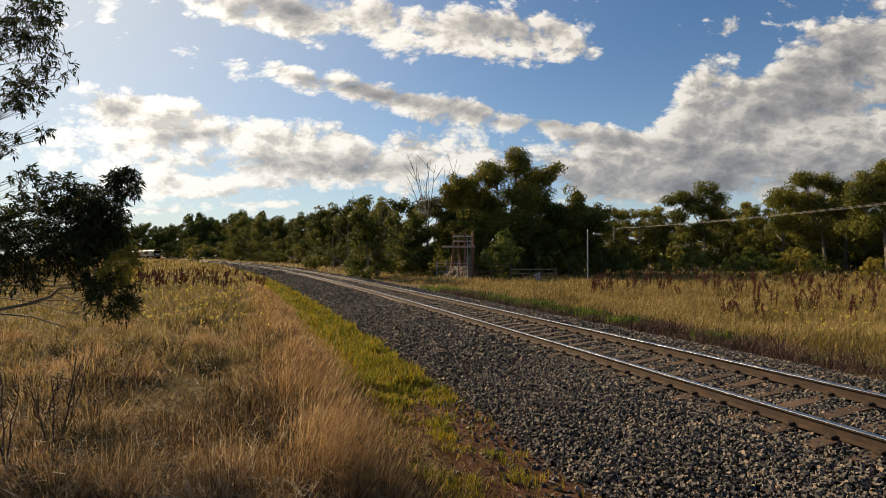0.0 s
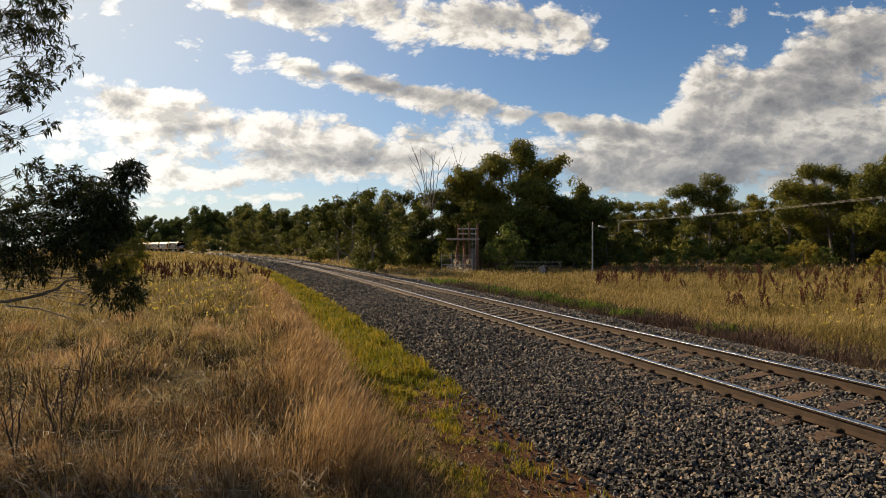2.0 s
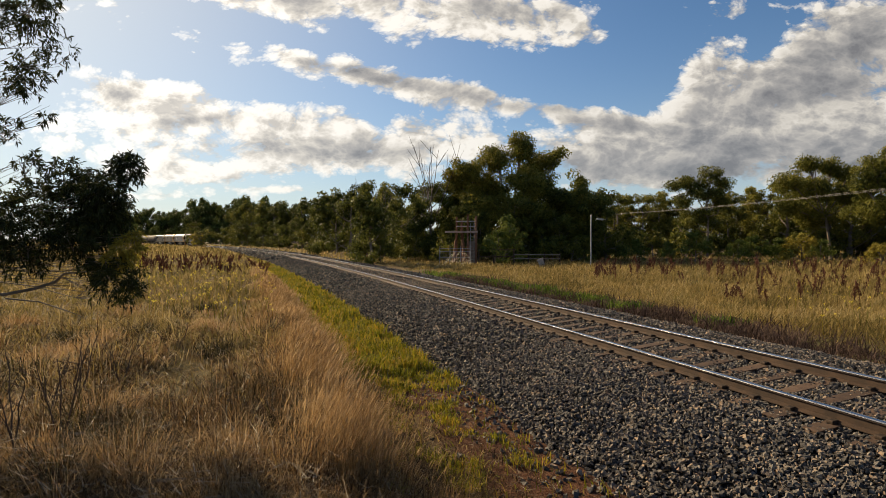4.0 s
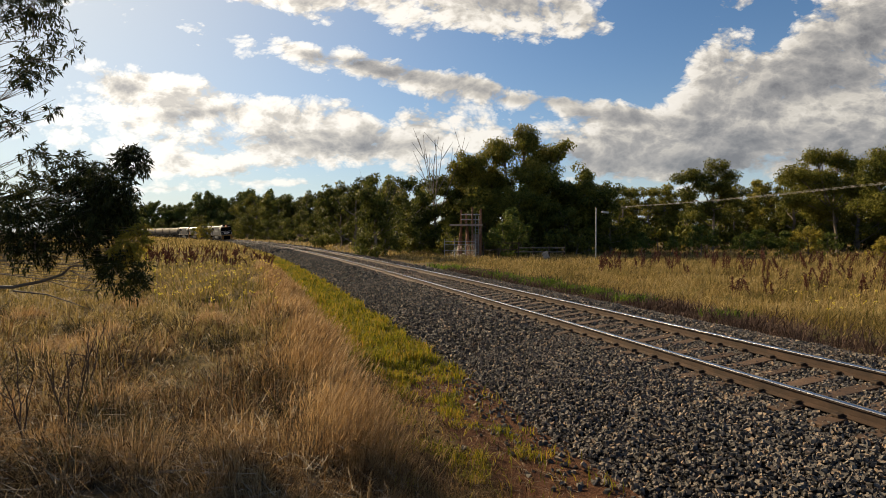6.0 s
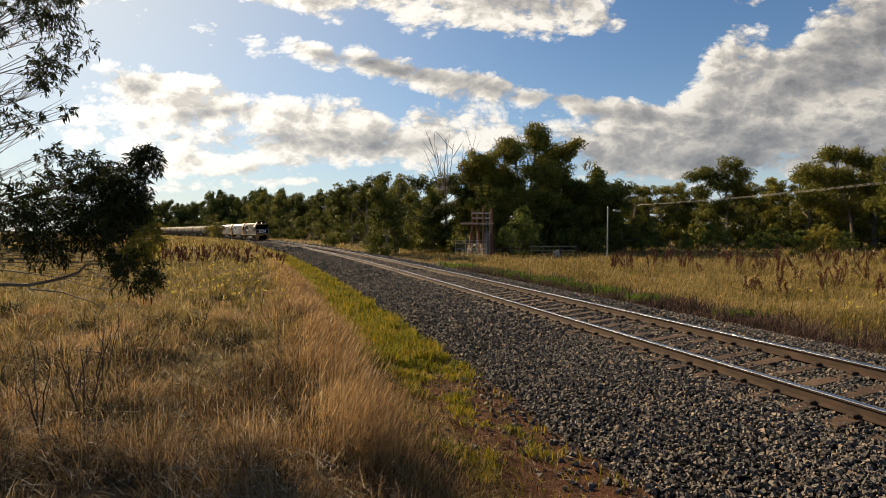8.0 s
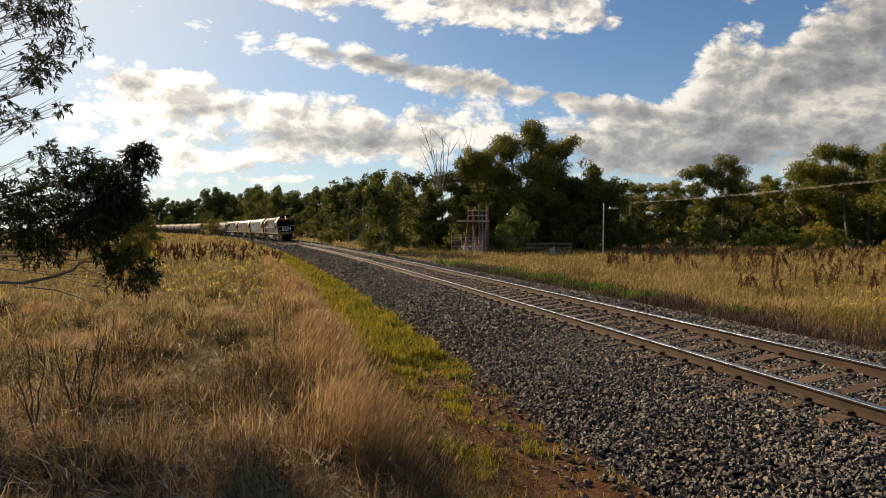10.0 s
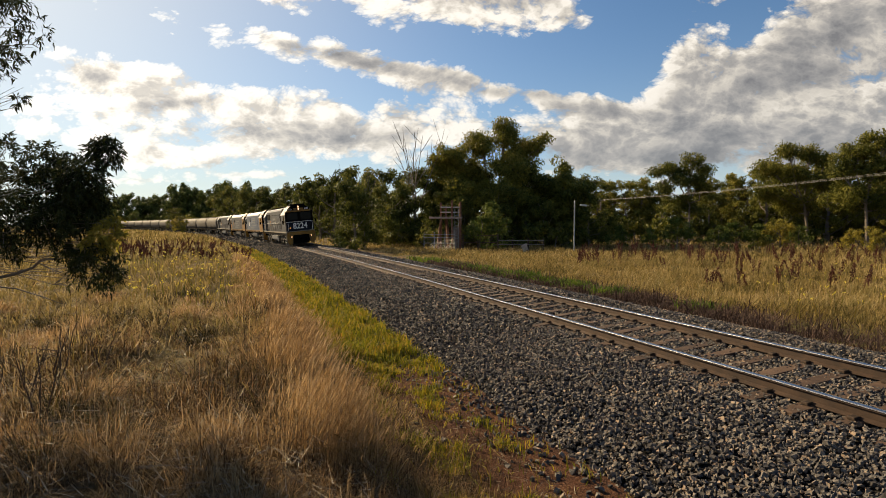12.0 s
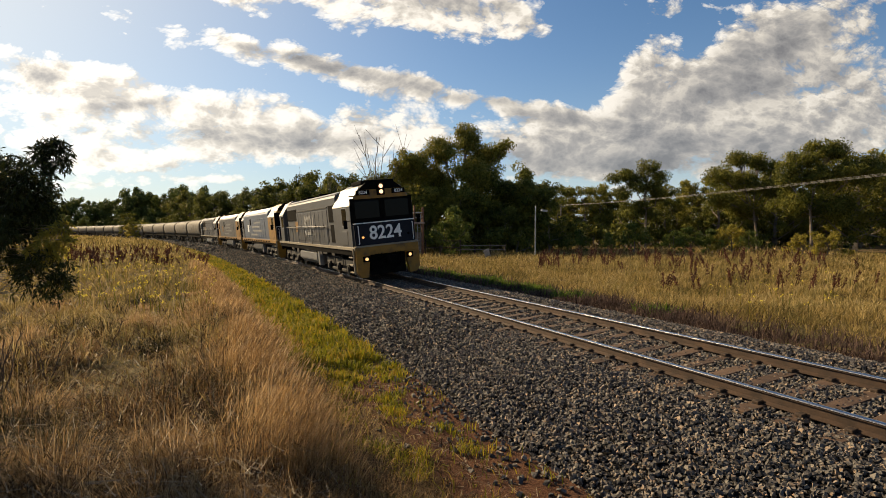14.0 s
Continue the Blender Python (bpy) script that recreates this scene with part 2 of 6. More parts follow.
M_STRAW = surface("dry_grass", [(0.25, (0.0172, 0.0103, 0.0052)), (0.44, (0.0731, 0.0396, 0.0155)), (0.60, (0.1892, 0.1101, 0.0447)), (0.85, (0.4300, 0.3182, 0.1720))], 0.7, 9.0, 0.75,
                  bump=0, translucent=0.35, per_island=0.6, world_space=True, spec=0.2, dirt=((0.045, 0.040, 0.012), 0.5))
M_CREST = surface("seeding_grass", [(0.2, (0.1296, 0.07344, 0.02938)), (0.45, (0.2851, 0.1728, 0.07603)), (0.65, (0.3974, 0.2678, 0.1339)), (0.9, (0.5184, 0.3888, 0.2333))], 0.5, 9.0, 0.7,
                  bump=0, translucent=0.45, per_island=0.5, world_space=True, spec=0.25)
M_TUFT = surface("dark_olive_grass", [(0.25, (0.010, 0.009, 0.004)), (0.5, (0.038, 0.033, 0.011)), (0.72, (0.095, 0.075, 0.026)), (0.92, (0.20, 0.14, 0.055))], 0.9, 12.0, 0.75,
                 bump=0, translucent=0.3, per_island=0.6, world_space=True, spec=0.2)
M_LITTER = surface("bleached_straw", [(0.2, (0.088, 0.056, 0.028)), (0.6, (0.208, 0.16, 0.1)), (0.9, (0.368, 0.312, 0.224))], 0.8, 20.0, 0.7, bump=0, per_island=0.6,
                   world_space=True)
M_FIELD = surface("field_grass", [(0.2, (0.0847, 0.0655, 0.0181)), (0.45, (0.2260, 0.1638, 0.0542)), (0.65, (0.3729, 0.2712, 0.1073)), (0.9, (0.5650, 0.4520, 0.2260))], 0.25, 5.0, 0.8,
                  bump=0, translucent=0.35, per_island=0.5, world_space=True, spec=0.15, dirt=((0.085, 0.095, 0.022), 0.6))
M_GREEN = surface("green_weeds", [(0.2, (0.0653, 0.0741, 0.0070)), (0.45, (0.1829, 0.1786, 0.0139)), (0.7, (0.3136, 0.2483, 0.0218)), (0.95, (0.3659, 0.1916, 0.0348))], 1.2, 9.0, 0.7,
                  bump=0, translucent=0.4, per_island=0.6, world_space=True, spec=0.3)
M_LUSH = surface("lush_green_weeds", [(0.2, (0.022, 0.045, 0.006)), (0.5, (0.075, 0.125, 0.014)), (0.8, (0.16, 0.21, 0.03))], 1.2, 9.0, 0.7, bump=0, translucent=0.4,
                 per_island=0.5, world_space=True, spec=0.2)
M_DEADGRASS = surface("dead_brown_grass", [(0.2, (0.026, 0.016, 0.012)), (0.5, (0.075, 0.047, 0.036)), (0.8, (0.155, 0.105, 0.08))], 0.6, 9.0, 0.85, bump=0,
                      translucent=0.2, per_island=0.5, world_space=True, spec=0.2)
M_RUST_WEED = surface("rust_dock_seed", [(0.2, (0.0320, 0.0090, 0.0051)), (0.6, (0.0960, 0.0288, 0.0154)), (0.9, (0.1536, 0.0576, 0.0320))], 2.0, 12.0, 0.85, bump=0,
                      translucent=0.2, per_island=0.5, world_space=True)
M_FLOWER = surface("yellow_petals", [(0.2, (0.62, 0.48, 0.03)), (0.8, (0.80, 0.68, 0.10))], 5.0, 30.0, 0.7, bump=0, translucent=0.3, per_island=0.3)
M_TWIG = surface("dark_dead_stem", [(0.3, (0.03, 0.02, 0.014)), (0.7, (0.09, 0.06, 0.04))], 8.0, 60.0, 0.9)
M_BARK = surface("gum_bark", [(0.25, (0.056, 0.044, 0.036)), (0.55, (0.16, 0.132, 0.104)), (0.8, (0.304, 0.264, 0.224))], 1.2, 14.0, 0.85, bump=0.7, bump_dist=0.03)
M_LEAF = surface("gum_leaves", [(0.2, (0.0266, 0.0354, 0.0071)), (0.5, (0.0950, 0.1060, 0.0211)), (0.75, (0.1903, 0.1826, 0.0353)), (0.95, (0.2853, 0.2160, 0.0528))], 0.3, 3.0, 0.55,
                 bump=0, translucent=0.3, per_island=0.45, per_object=0.25, spec=0.1)
# lighter, yellower copy of the gum leaves, with sunlight on the crowns painted in
M_LEAF_SUN = surface("sunlit_gum_leaves", [(0.2, (0.0428, 0.0523, 0.0110)), (0.5, (0.1407, 0.1434, 0.0264)), (0.75, (0.2325, 0.2056, 0.0384)), (0.95, (0.3182, 0.2492, 0.0549))], 0.3, 3.0, 0.55,
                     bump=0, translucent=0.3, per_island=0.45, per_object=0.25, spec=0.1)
M_LEAF_FAR = surface("far_gum_leaves", [(0.2, (0.0371, 0.0502, 0.0139)), (0.5, (0.1069, 0.1306, 0.0310)), (0.75, (0.1783, 0.1926, 0.0496)), (0.95, (0.2424, 0.2344, 0.0651))], 0.2, 2.0, 0.6,
                     bump=0, translucent=0.18, per_island=0.45, per_object=0.3, spec=0.1)
M_LEAF_BRIGHT = surface("light_green_leaves", [(0.2, (0.04, 0.06, 0.0128)), (0.5, (0.088, 0.116, 0.024)), (0.8, (0.176, 0.184, 0.04))], 0.5, 4.0, 0.55,
                        bump=0, translucent=0.3, per_island=0.4, per_object=0.2, spec=0.08)
# golden shrubs; on the near gum this yellow stands for sun through the leaves
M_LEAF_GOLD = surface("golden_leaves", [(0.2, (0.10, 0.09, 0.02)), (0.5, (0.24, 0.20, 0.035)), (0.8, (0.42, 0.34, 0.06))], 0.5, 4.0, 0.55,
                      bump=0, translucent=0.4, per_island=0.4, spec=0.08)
# near gum leaves, their backlit darkness put into the colour
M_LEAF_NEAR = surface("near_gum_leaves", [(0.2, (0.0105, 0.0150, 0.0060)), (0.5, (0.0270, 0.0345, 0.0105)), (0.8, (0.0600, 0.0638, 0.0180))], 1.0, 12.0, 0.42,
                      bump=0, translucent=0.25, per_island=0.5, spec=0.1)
M_RUSTSTEEL = surface("rusty_steel", [(0.25, (0.091, 0.0385, 0.021)), (0.55, (0.21, 0.105, 0.063)), (0.8, (0.322, 0.21, 0.154))], 3.0, 40.0, 0.8, 0.2)
M_STAGE = surface("weathered_platform_board", [(0.3, (0.24, 0.176, 0.136)), (0.7, (0.416, 0.336, 0.28))], 3.0, 40.0, 0.8)
M_GALV = surface("galvanised_steel", [(0.3, (0.225, 0.2325, 0.24)), (0.7, (0.4125, 0.42, 0.4275))], 4.0, 40.0, 0.5, 0.6)
M_WIRE = surface("weathered_wire", [(0.3, (0.126, 0.1218, 0.1176)), (0.7, (0.21, 0.2058, 0.1974))], 2.0, 30.0, 0.5, 0.5)
M_PAINT_WHITE = surface("white_paint", [(0.3, (0.62, 0.62, 0.62)), (0.7, (0.82, 0.82, 0.81))], 3.0, 40.0, 0.5, bump=0.05)
M_TIMBER = surface("grey_timber", [(0.3, (0.10, 0.085, 0.07)), (0.7, (0.27, 0.23, 0.19))], 3.0, 40.0, 0.9)


# ---- building helpers ----
def empty(name, m=None):
    ob = new(name)
    if m is not None:
        ob.matrix_world = m
    return ob


def mesh_of(name, verts, faces, mats, smooth=False, mat_index=None):
    me = bpy.data.meshes.new(name)
    me.from_pydata([tuple(v) for v in verts], [], faces)
    for m in (mats if isinstance(mats, (list, tuple)) else [mats]):
        me.materials.append(m)
    if mat_index is not None:
        me.polygons.foreach_set("material_index", mat_index)
    if smooth:
        me.polygons.foreach_set("use_smooth", [True] * len(me.polygons))
    me.update()
    return me


def fast_mesh(name, verts, tris, mat):
    """A mesh of triangles from arrays."""
    verts, tris = np.asarray(verts, np.float32), np.asarray(tris, np.int32)
    me = bpy.data.meshes.new(name)
    me.vertices.add(len(verts))
    me.vertices.foreach_set("co", verts.ravel())
    me.loops.add(tris.size)
    me.loops.foreach_set("vertex_index", tris.ravel())
    me.polygons.add(len(tris))
    me.polygons.foreach_set("loop_start", np.arange(0, tris.size, 3, dtype=np.int32))
    me.materials.append(mat)
    me.update()
    me.validate()
    me.shade_flat()
    return me


def part(name, bm, material, parent, label="", at=None):
    """Links a bmesh (or a mesh) as one mesh object under a thing or a part."""
    if isinstance(bm, bpy.types.Mesh):
        me = bm
    else:
        me = bpy.data.meshes.new(name)
        bm.to_mesh(me)
        bm.free()
    if material is not None and not me.materials:
        me.materials.append(material)
    ob = new(name, me)
    if parent is not None:
        ob.parent = parent
    if at is not None:
        ob.matrix_basis = at
    if label:
        ob["label"] = label
    return ob


def box(bm, lo, hi, bevel=0.0, m=None):
    c = [(a + b) / 2 for a, b in zip(lo, hi)]
    s = [max(abs(b - a), 1e-4) for a, b in zip(lo, hi)]
    mat = Matrix.Translation(c) @ Matrix.Diagonal((*s, 1))
    if m is not None:
        mat = m @ mat
    r = bmesh.ops.create_cube(bm, size=1.0, matrix=mat)
    if bevel:
        edges = list({e for v in r["verts"] for e in v.link_edges})
        bmesh.ops.bevel(bm, geom=edges, offset=bevel, segments=2, affect="EDGES", profile=0.6)
    return bm


def tube(bm, a, b, r, r2=None, sides=8):
    a, b = Vector(a), Vector(b)
    d = b - a
    q = d.to_track_quat("Z", "Y").to_matrix().to_4x4()
    bmesh.ops.create_cone(bm, cap_ends=True, segments=sides, radius1=r, radius2=r if r2 is None else r2, depth=d.length,
                          matrix=Matrix.Translation((a + b) / 2) @ q)
    return bm


def prism(bm, outline, y0, y1):
    """An outline in x, z drawn out along y."""
    v0 = [bm.verts.new((x, y0, z)) for x, z in outline]
    v1 = [bm.verts.new((x, y1, z)) for x, z in outline]
    k = len(outline)
    bm.faces.new(v0)
    bm.faces.new(v1[::-1])
    for i in range(k):
        bm.faces.new((v0[i], v1[i], v1[(i + 1) % k], v0[(i + 1) % k]))
    bmesh.ops.recalc_face_normals(bm, faces=bm.faces)
    return bm


def tubes(paths, sides=5):
    """Tapered tubes along polylines: arrays of verts and tris. paths: list of (points, radii)."""
    vs, ts, base = [], [], 0
    for pts, rad in paths:
        pts = np.asarray(pts, float)
        k = len(pts)
        d = np.gradient(pts, axis=0)
        d /= np.linalg.norm(d, axis=1)[:, None] + 1e-9
        ref = np.where(np.abs(d[:, 2:3]) > 0.9, [[1.0, 0, 0]], [[0, 0, 1.0]])
        u = np.cross(d, ref)
        u /= np.linalg.norm(u, axis=1)[:, None] + 1e-9
        v = np.cross(d, u)
        ang = np.arange(sides) * 2 * np.pi / sides
        ring = pts[:, None] + np.asarray(rad)[:, None, None] * (np.cos(ang)[None, :, None] * u[:, None] + np.sin(ang)[None, :, None] * v[:, None])
        vs.append(ring.reshape(-1, 3))
        i, j = np.meshgrid(np.arange(k - 1), np.arange(sides), indexing="ij")
        a0, a1 = base + i * sides + j, base + i * sides + (j + 1) % sides
        b0, b1 = a0 + sides, a1 + sides
        ts.append(np.stack([a0, a1, b1], -1).reshape(-1, 3))
        ts.append(np.stack([a0, b1, b0], -1).reshape(-1, 3))
        base += k * sides
    return np.concatenate(vs), np.concatenate(ts)


# ---- the line of the track ----
STEP = 0.5
TRACK_S = np.arange(-80.0, 760.0, STEP)
HEAD0, OFFSET, CANT, GRADE = radians(17.672), 7.706, 0.146 / 1.505, -0.00098
_kap = np.interp(TRACK_S, [60, 140, 220, 300], [0.00125, 0.00143, 0.00117, 0.00024])
TRACK_TH = np.concatenate([[0.0], np.cumsum((_kap[1:] + _kap[:-1]) / 2 * STEP)])
TRACK_TH += HEAD0 - np.interp(0.0, TRACK_S, TRACK_TH)
TRACK_X = np.concatenate([[0.0], np.cumsum(-(np.sin(TRACK_TH[1:]) + np.sin(TRACK_TH[:-1])) / 2 * STEP)])
TRACK_Y = np.concatenate([[0.0], np.cumsum((np.cos(TRACK_TH[1:]) + np.cos(TRACK_TH[:-1])) / 2 * STEP)])
TRACK_X += OFFSET * math.cos(HEAD0) - np.interp(0.0, TRACK_S, TRACK_X)
TRACK_Y += OFFSET * math.sin(HEAD0) - np.interp(0.0, TRACK_S, TRACK_Y)


def on_track(s, q=0.0, z=0.0, cant=True):
    """The place s metres along the line, q to its outer side, z above the rails (arrays too)."""
    s = np.asarray(s, float)
    th = np.interp(s, TRACK_S, TRACK_TH)
    x = np.interp(s, TRACK_S, TRACK_X) + q * np.cos(th)
    y = np.interp(s, TRACK_S, TRACK_Y) + q * np.sin(th)
    return np.stack([x, y, GRADE * s + z + (CANT * q if cant else 0 * q) + 0 * x], -1)


def track_coords(x, y):
    """Along and aside of the line for arrays of places."""
    x, y = np.asarray(x, float).ravel(), np.asarray(y, float).ravel()
    s_out, q_out = np.empty_like(x), np.empty_like(x)
    ks = np.arange(0, len(TRACK_S), 2)
    for i in range(0, len(x), 4000):
        d2 = (x[i:i + 4000, None] - TRACK_X[ks]) ** 2 + (y[i:i + 4000, None] - TRACK_Y[ks]) ** 2
        k = ks[np.argmin(d2, 1)]
        th = TRACK_TH[k]
        dx, dy = x[i:i + 4000] - TRACK_X[k], y[i:i + 4000] - TRACK_Y[k]
        s_out[i:i + 4000] = TRACK_S[k] - dx * np.sin(th) + dy * np.cos(th)
        q_out[i:i + 4000] = dx * np.cos(th) + dy * np.sin(th)
    return s_out, q_out


def rough_noise(x, y, scale, seed=0):
    """Smooth cheap noise of arrays, about -1 to 1."""
    r = np.random.RandomState(seed)
    out = 0
    for k in range(5):
        a, ph, f = r.uniform(0, 2 * np.pi), r.uniform(0, 2 * np.pi), scale * r.uniform(0.6, 1.7)
        out = out + np.sin((x * np.cos(a) + y * np.sin(a)) * f * 2 * np.pi + ph)
    return out / 3.0


def ground_height(x, y, s=None, q=None):
    x, y = np.asarray(x, float), np.asarray(y, float)
    if s is None:
        s, q = track_coords(x, y)
        s, q = s.reshape(x.shape), q.reshape(x.shape)
    r = np.hypot(x, y)
    base = np.interp(q, [-60, -30, -9, -7.4, -6.9, -6.2, -5.4, -4.0, -3.6, 2.6, 3.4, 5.0, 12, 60],
                     [0.45, 0.30, 0.10, 0.06, -0.12, -0.62, -0.74, -0.78, -0.9, -0.9, -0.42, -0.40, -0.50, -0.45])
    fade = np.clip(1 - (np.abs(s) - 120) / 200, 0.0, 1.0)
    base = base * (0.85 + 0.15 * fade)
    bumps = 0.08 * rough_noise(x, y, 0.35, 3) + 0.02 * rough_noise(x, y, 1.4, 4)
    bumps = np.where(np.abs(q) < 4.2, 0.3 * bumps, bumps)
    return base + bumps * np.clip(r / 3, 0.3, 1) + GRADE * np.clip(s, -80, 760)


def build_ground():
    radii = np.concatenate([[0.0], np.geomspace(0.6, 4500, 190)])
    ang = np.radians(np.arange(0, 360, 1.2))
    rr, aa = np.meshgrid(radii[1:], ang, indexing="ij")
    x, y = rr * np.sin(aa), rr * np.cos(aa)
    xs, ys = np.concatenate([[0.0], x.ravel()]), np.concatenate([[0.0], y.ravel()])
    s, q = track_coords(xs, ys)
    z = ground_height(xs, ys, s, q)
    n = len(ang)
    i, j = np.meshgrid(np.arange(len(radii) - 2), np.arange(n), indexing="ij")
    a = 1 + i * n + j
    b = 1 + i * n + (j + 1) % n
    tris = np.concatenate([np.stack([a, b, b + n], -1).reshape(-1, 3), np.stack([a, b + n, a + n], -1).reshape(-1, 3),
                           np.stack([np.zeros(n, int), 1 + (np.arange(n) + 1) % n, 1 + np.arange(n)], -1)])
    me = fast_mesh("ground", np.stack([xs, ys, z], -1), tris[:, ::-1], M_GROUND)
    me.shade_smooth()
    # bare red soil beside the ballast, and along the outer shoulder
    bare = np.maximum(np.clip(1.25 - np.abs(q + 4.5) / 1.1, 0, 1) * np.clip((12.2 - s) / 2.0, 0, 1),
                      np.clip(1.1 - np.abs(q - 3.9) / 0.9, 0, 1) * 0.6 * np.clip((26 - s) / 10, 0, 1))
    att = me.attributes.new("bare", "FLOAT", "POINT")
    att.data.foreach_set("value", bare.astype(np.float32))
    tagged(new("ground", me), "dry straw-covered ground with a bare red soil strip", "ground", kind="structure")


build_ground()


# ---- railway ----
def sweep(outline, s_values, closed=True):
    """An outline in (q, z) carried along the track."""
    k = len(outline)
    rings = np.stack([on_track(s_values, q, z) for q, z in outline], 1)
    verts = rings.reshape(-1, 3)
    m = len(s_values)
    faces = []
    for i in range(m - 1):
        for j in range(k if closed else k - 1):
            a, b = i * k + j, i * k + (j + 1) % k
            faces.append((a, b, b + k, a + k))
    return verts, faces


S_FINE = np.concatenate([np.arange(-40, 60, 0.5), np.arange(60, 220, 2.0), np.arange(220, 740, 5.0)])
BED = [(-4.6, -0.62), (-3.6, -0.40), (-2.6, -0.235), (-1.75, -0.190), (0, -0.198), (1.75, -0.190), (2.5, -0.36), (3.6, -0.90)]
BED_Q, BED_Z = np.array([b[0] for b in BED]), np.array([b[1] for b in BED])


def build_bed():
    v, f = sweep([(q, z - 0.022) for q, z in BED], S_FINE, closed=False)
    tagged(new("ballast_bed", mesh_of("ballast_bed", v, f, M_BED, True)), "packed bed of crushed stone, darkened for the shade between loose stones", "ballast", kind="structure")


build_bed()


def build_track():
    track = empty("railway_track", Matrix.Translation((0, 0, 0)))
    tagged(track, "single railway track of rusty rails on dusty sleepers", "railway track")
    foot = [(-0.070, -0.172), (0.070, -0.172), (0.070, -0.160), (0.012, -0.140), (0.009, -0.045), (0.035, -0.034), (0.035, -0.006),
            (0.026, -0.001), (-0.026, -0.001), (-0.035, -0.006), (-0.035, -0.034), (-0.009, -0.045), (-0.012, -0.140), (-0.070, -0.160)]
    head = [(-0.0370, -0.022), (-0.0365, -0.010), (-0.031, -0.002), (-0.012, 0.003), (0.012, 0.003), (0.031, -0.002), (0.0365, -0.010), (0.0370, -0.022)]
    for side in (-0.7525, 0.7525):
        v, f = sweep([(side + q, z) for q, z in foot], S_FINE)
        rail = part("rail", mesh_of("rail", v, f, M_RAIL), None, track)
        v, f = sweep([(side + q, z) for q, z in head], S_FINE)
        part("running_surface", mesh_of("running_surface", v, f, M_HEAD, True), None, rail, "polished steel running surface")
    bm = bmesh.new()
    box(bm, (-1.25, -0.115, -0.30), (1.25, 0.115, -0.172), 0.012)
    sleeper_mesh = None
    clip = bmesh.new()
    box(clip, (-0.055, -0.05, -0.172), (0.055, 0.05, -0.125), 0.012)
    clip_me = bpy.data.meshes.new("clip")
    clip.to_mesh(clip_me)
    clip.free()
    clip_me.materials.append(M_CLIP)
    s = -9.0
    count = 0
    while count < 290:
        c, e = on_track(s), on_track(s, 1.0)
        th = float(np.interp(s, TRACK_S, TRACK_TH))
        m = Matrix.Translation(c) @ Euler((0, -math.atan(CANT), th)).to_matrix().to_4x4()
        if sleeper_mesh is None:
            ob = part("sleeper", bm, M_SLEEPER, track, "", m)
            sleeper_mesh = ob.data
        else:
            ob = part("sleeper", sleeper_mesh, None, track, "", m)
        if s < 26:
            for side in (-0.8625, -0.6425, 0.6425, 0.8625):
                part("rail_clip", clip_me, None, ob, "", Matrix.Translation((side, 0, 0)))
        s += 0.60
        count += 1


build_track()


def stones(n, s_lo, s_hi, size, seed, near_bias=True):
    """Irregular crushed stones over the bed: arrays of verts and tris."""
    r = np.random.RandomState(seed)
    s = r.uniform(s_lo, s_hi, n)
    q = r.uniform(-4.35, 3.3, n)
    # ragged toe, clear of the rails and mostly clear of the sleepers
    toe = -4.0 + 0.22 * rough_noise(s, q * 0, 0.35, 9) + 0.15 * r.randn(n)
    ok = (q > toe) & (np.abs(np.abs(q) - 0.7525) > 0.085) & (q < 2.75 + 0.35 * r.randn(n))
    # the stones leave strips of the sleepers bare between the rails
    phase = np.abs((s + 9.0 + 0.3) % 0.6 - 0.3)
    ok &= ~((phase < 0.10) & (np.abs(q) < 1.05) & (r.uniform(0, 1, n) < 0.36 + 0.3 * rough_noise(s, q, 0.9, 77)))
    s, q = s[ok], q[ok]
    n = len(s)
    z = np.interp(q, BED_Q, BED_Z)
    p = on_track(s, q, z)
    p[:, 2] += 0.012 * rough_noise(p[:, 0], p[:, 1], 0.9, 12)
    shape = np.array([(-1, -1, -.6), (1, -.8, -.7), (.8, 1, -.6), (-.9, .9, -.7), (-.7, -.8, .7), (.9, -.6, .5), (.6, .8, .8), (-.8, .6, .6)], float)
    faces = np.array([(0, 2, 1), (0, 3, 2), (4, 5, 6), (4, 6, 7), (0, 1, 5), (0, 5, 4), (1, 2, 6), (1, 6, 5), (2, 3, 7), (2, 7, 6), (3, 0, 4), (3, 4, 7)])
    v = shape[None] + r.uniform(-0.38, 0.38, (n, 8, 3))
    v *= (size * np.exp(r.uniform(-0.5, 0.45, n)))[:, None, None] * r.uniform(0.55, 1.2, (n, 1, 3)) * 0.5
    e = r.uniform(0, 2 * np.pi, (n, 3))
    ca, sa, cb, sb, cc, sc = np.cos(e[:, 0]), np.sin(e[:, 0]), np.cos(e[:, 1] * .16), np.sin(e[:, 1] * .16), np.cos(e[:, 2]), np.sin(e[:, 2])
    x, y, w = v[..., 0].copy(), v[..., 1].copy(), v[..., 2].copy()
    y, w = y * cb[:, None] - w * sb[:, None], y * sb[:, None] + w * cb[:, None]
    x, w = x * cc[:, None] - w * sc[:, None], x * sc[:, None] + w * cc[:, None]
    x, y = x * ca[:, None] - y * sa[:, None], x * sa[:, None] + y * ca[:, None]
    v = np.stack([x, y, w], -1) + p[:, None] + np.array([0, 0, size * 0.12])
    t = faces[None] + (np.arange(n) * 8)[:, None, None]
    return v.reshape(-1, 3), t.reshape(-1, 3)


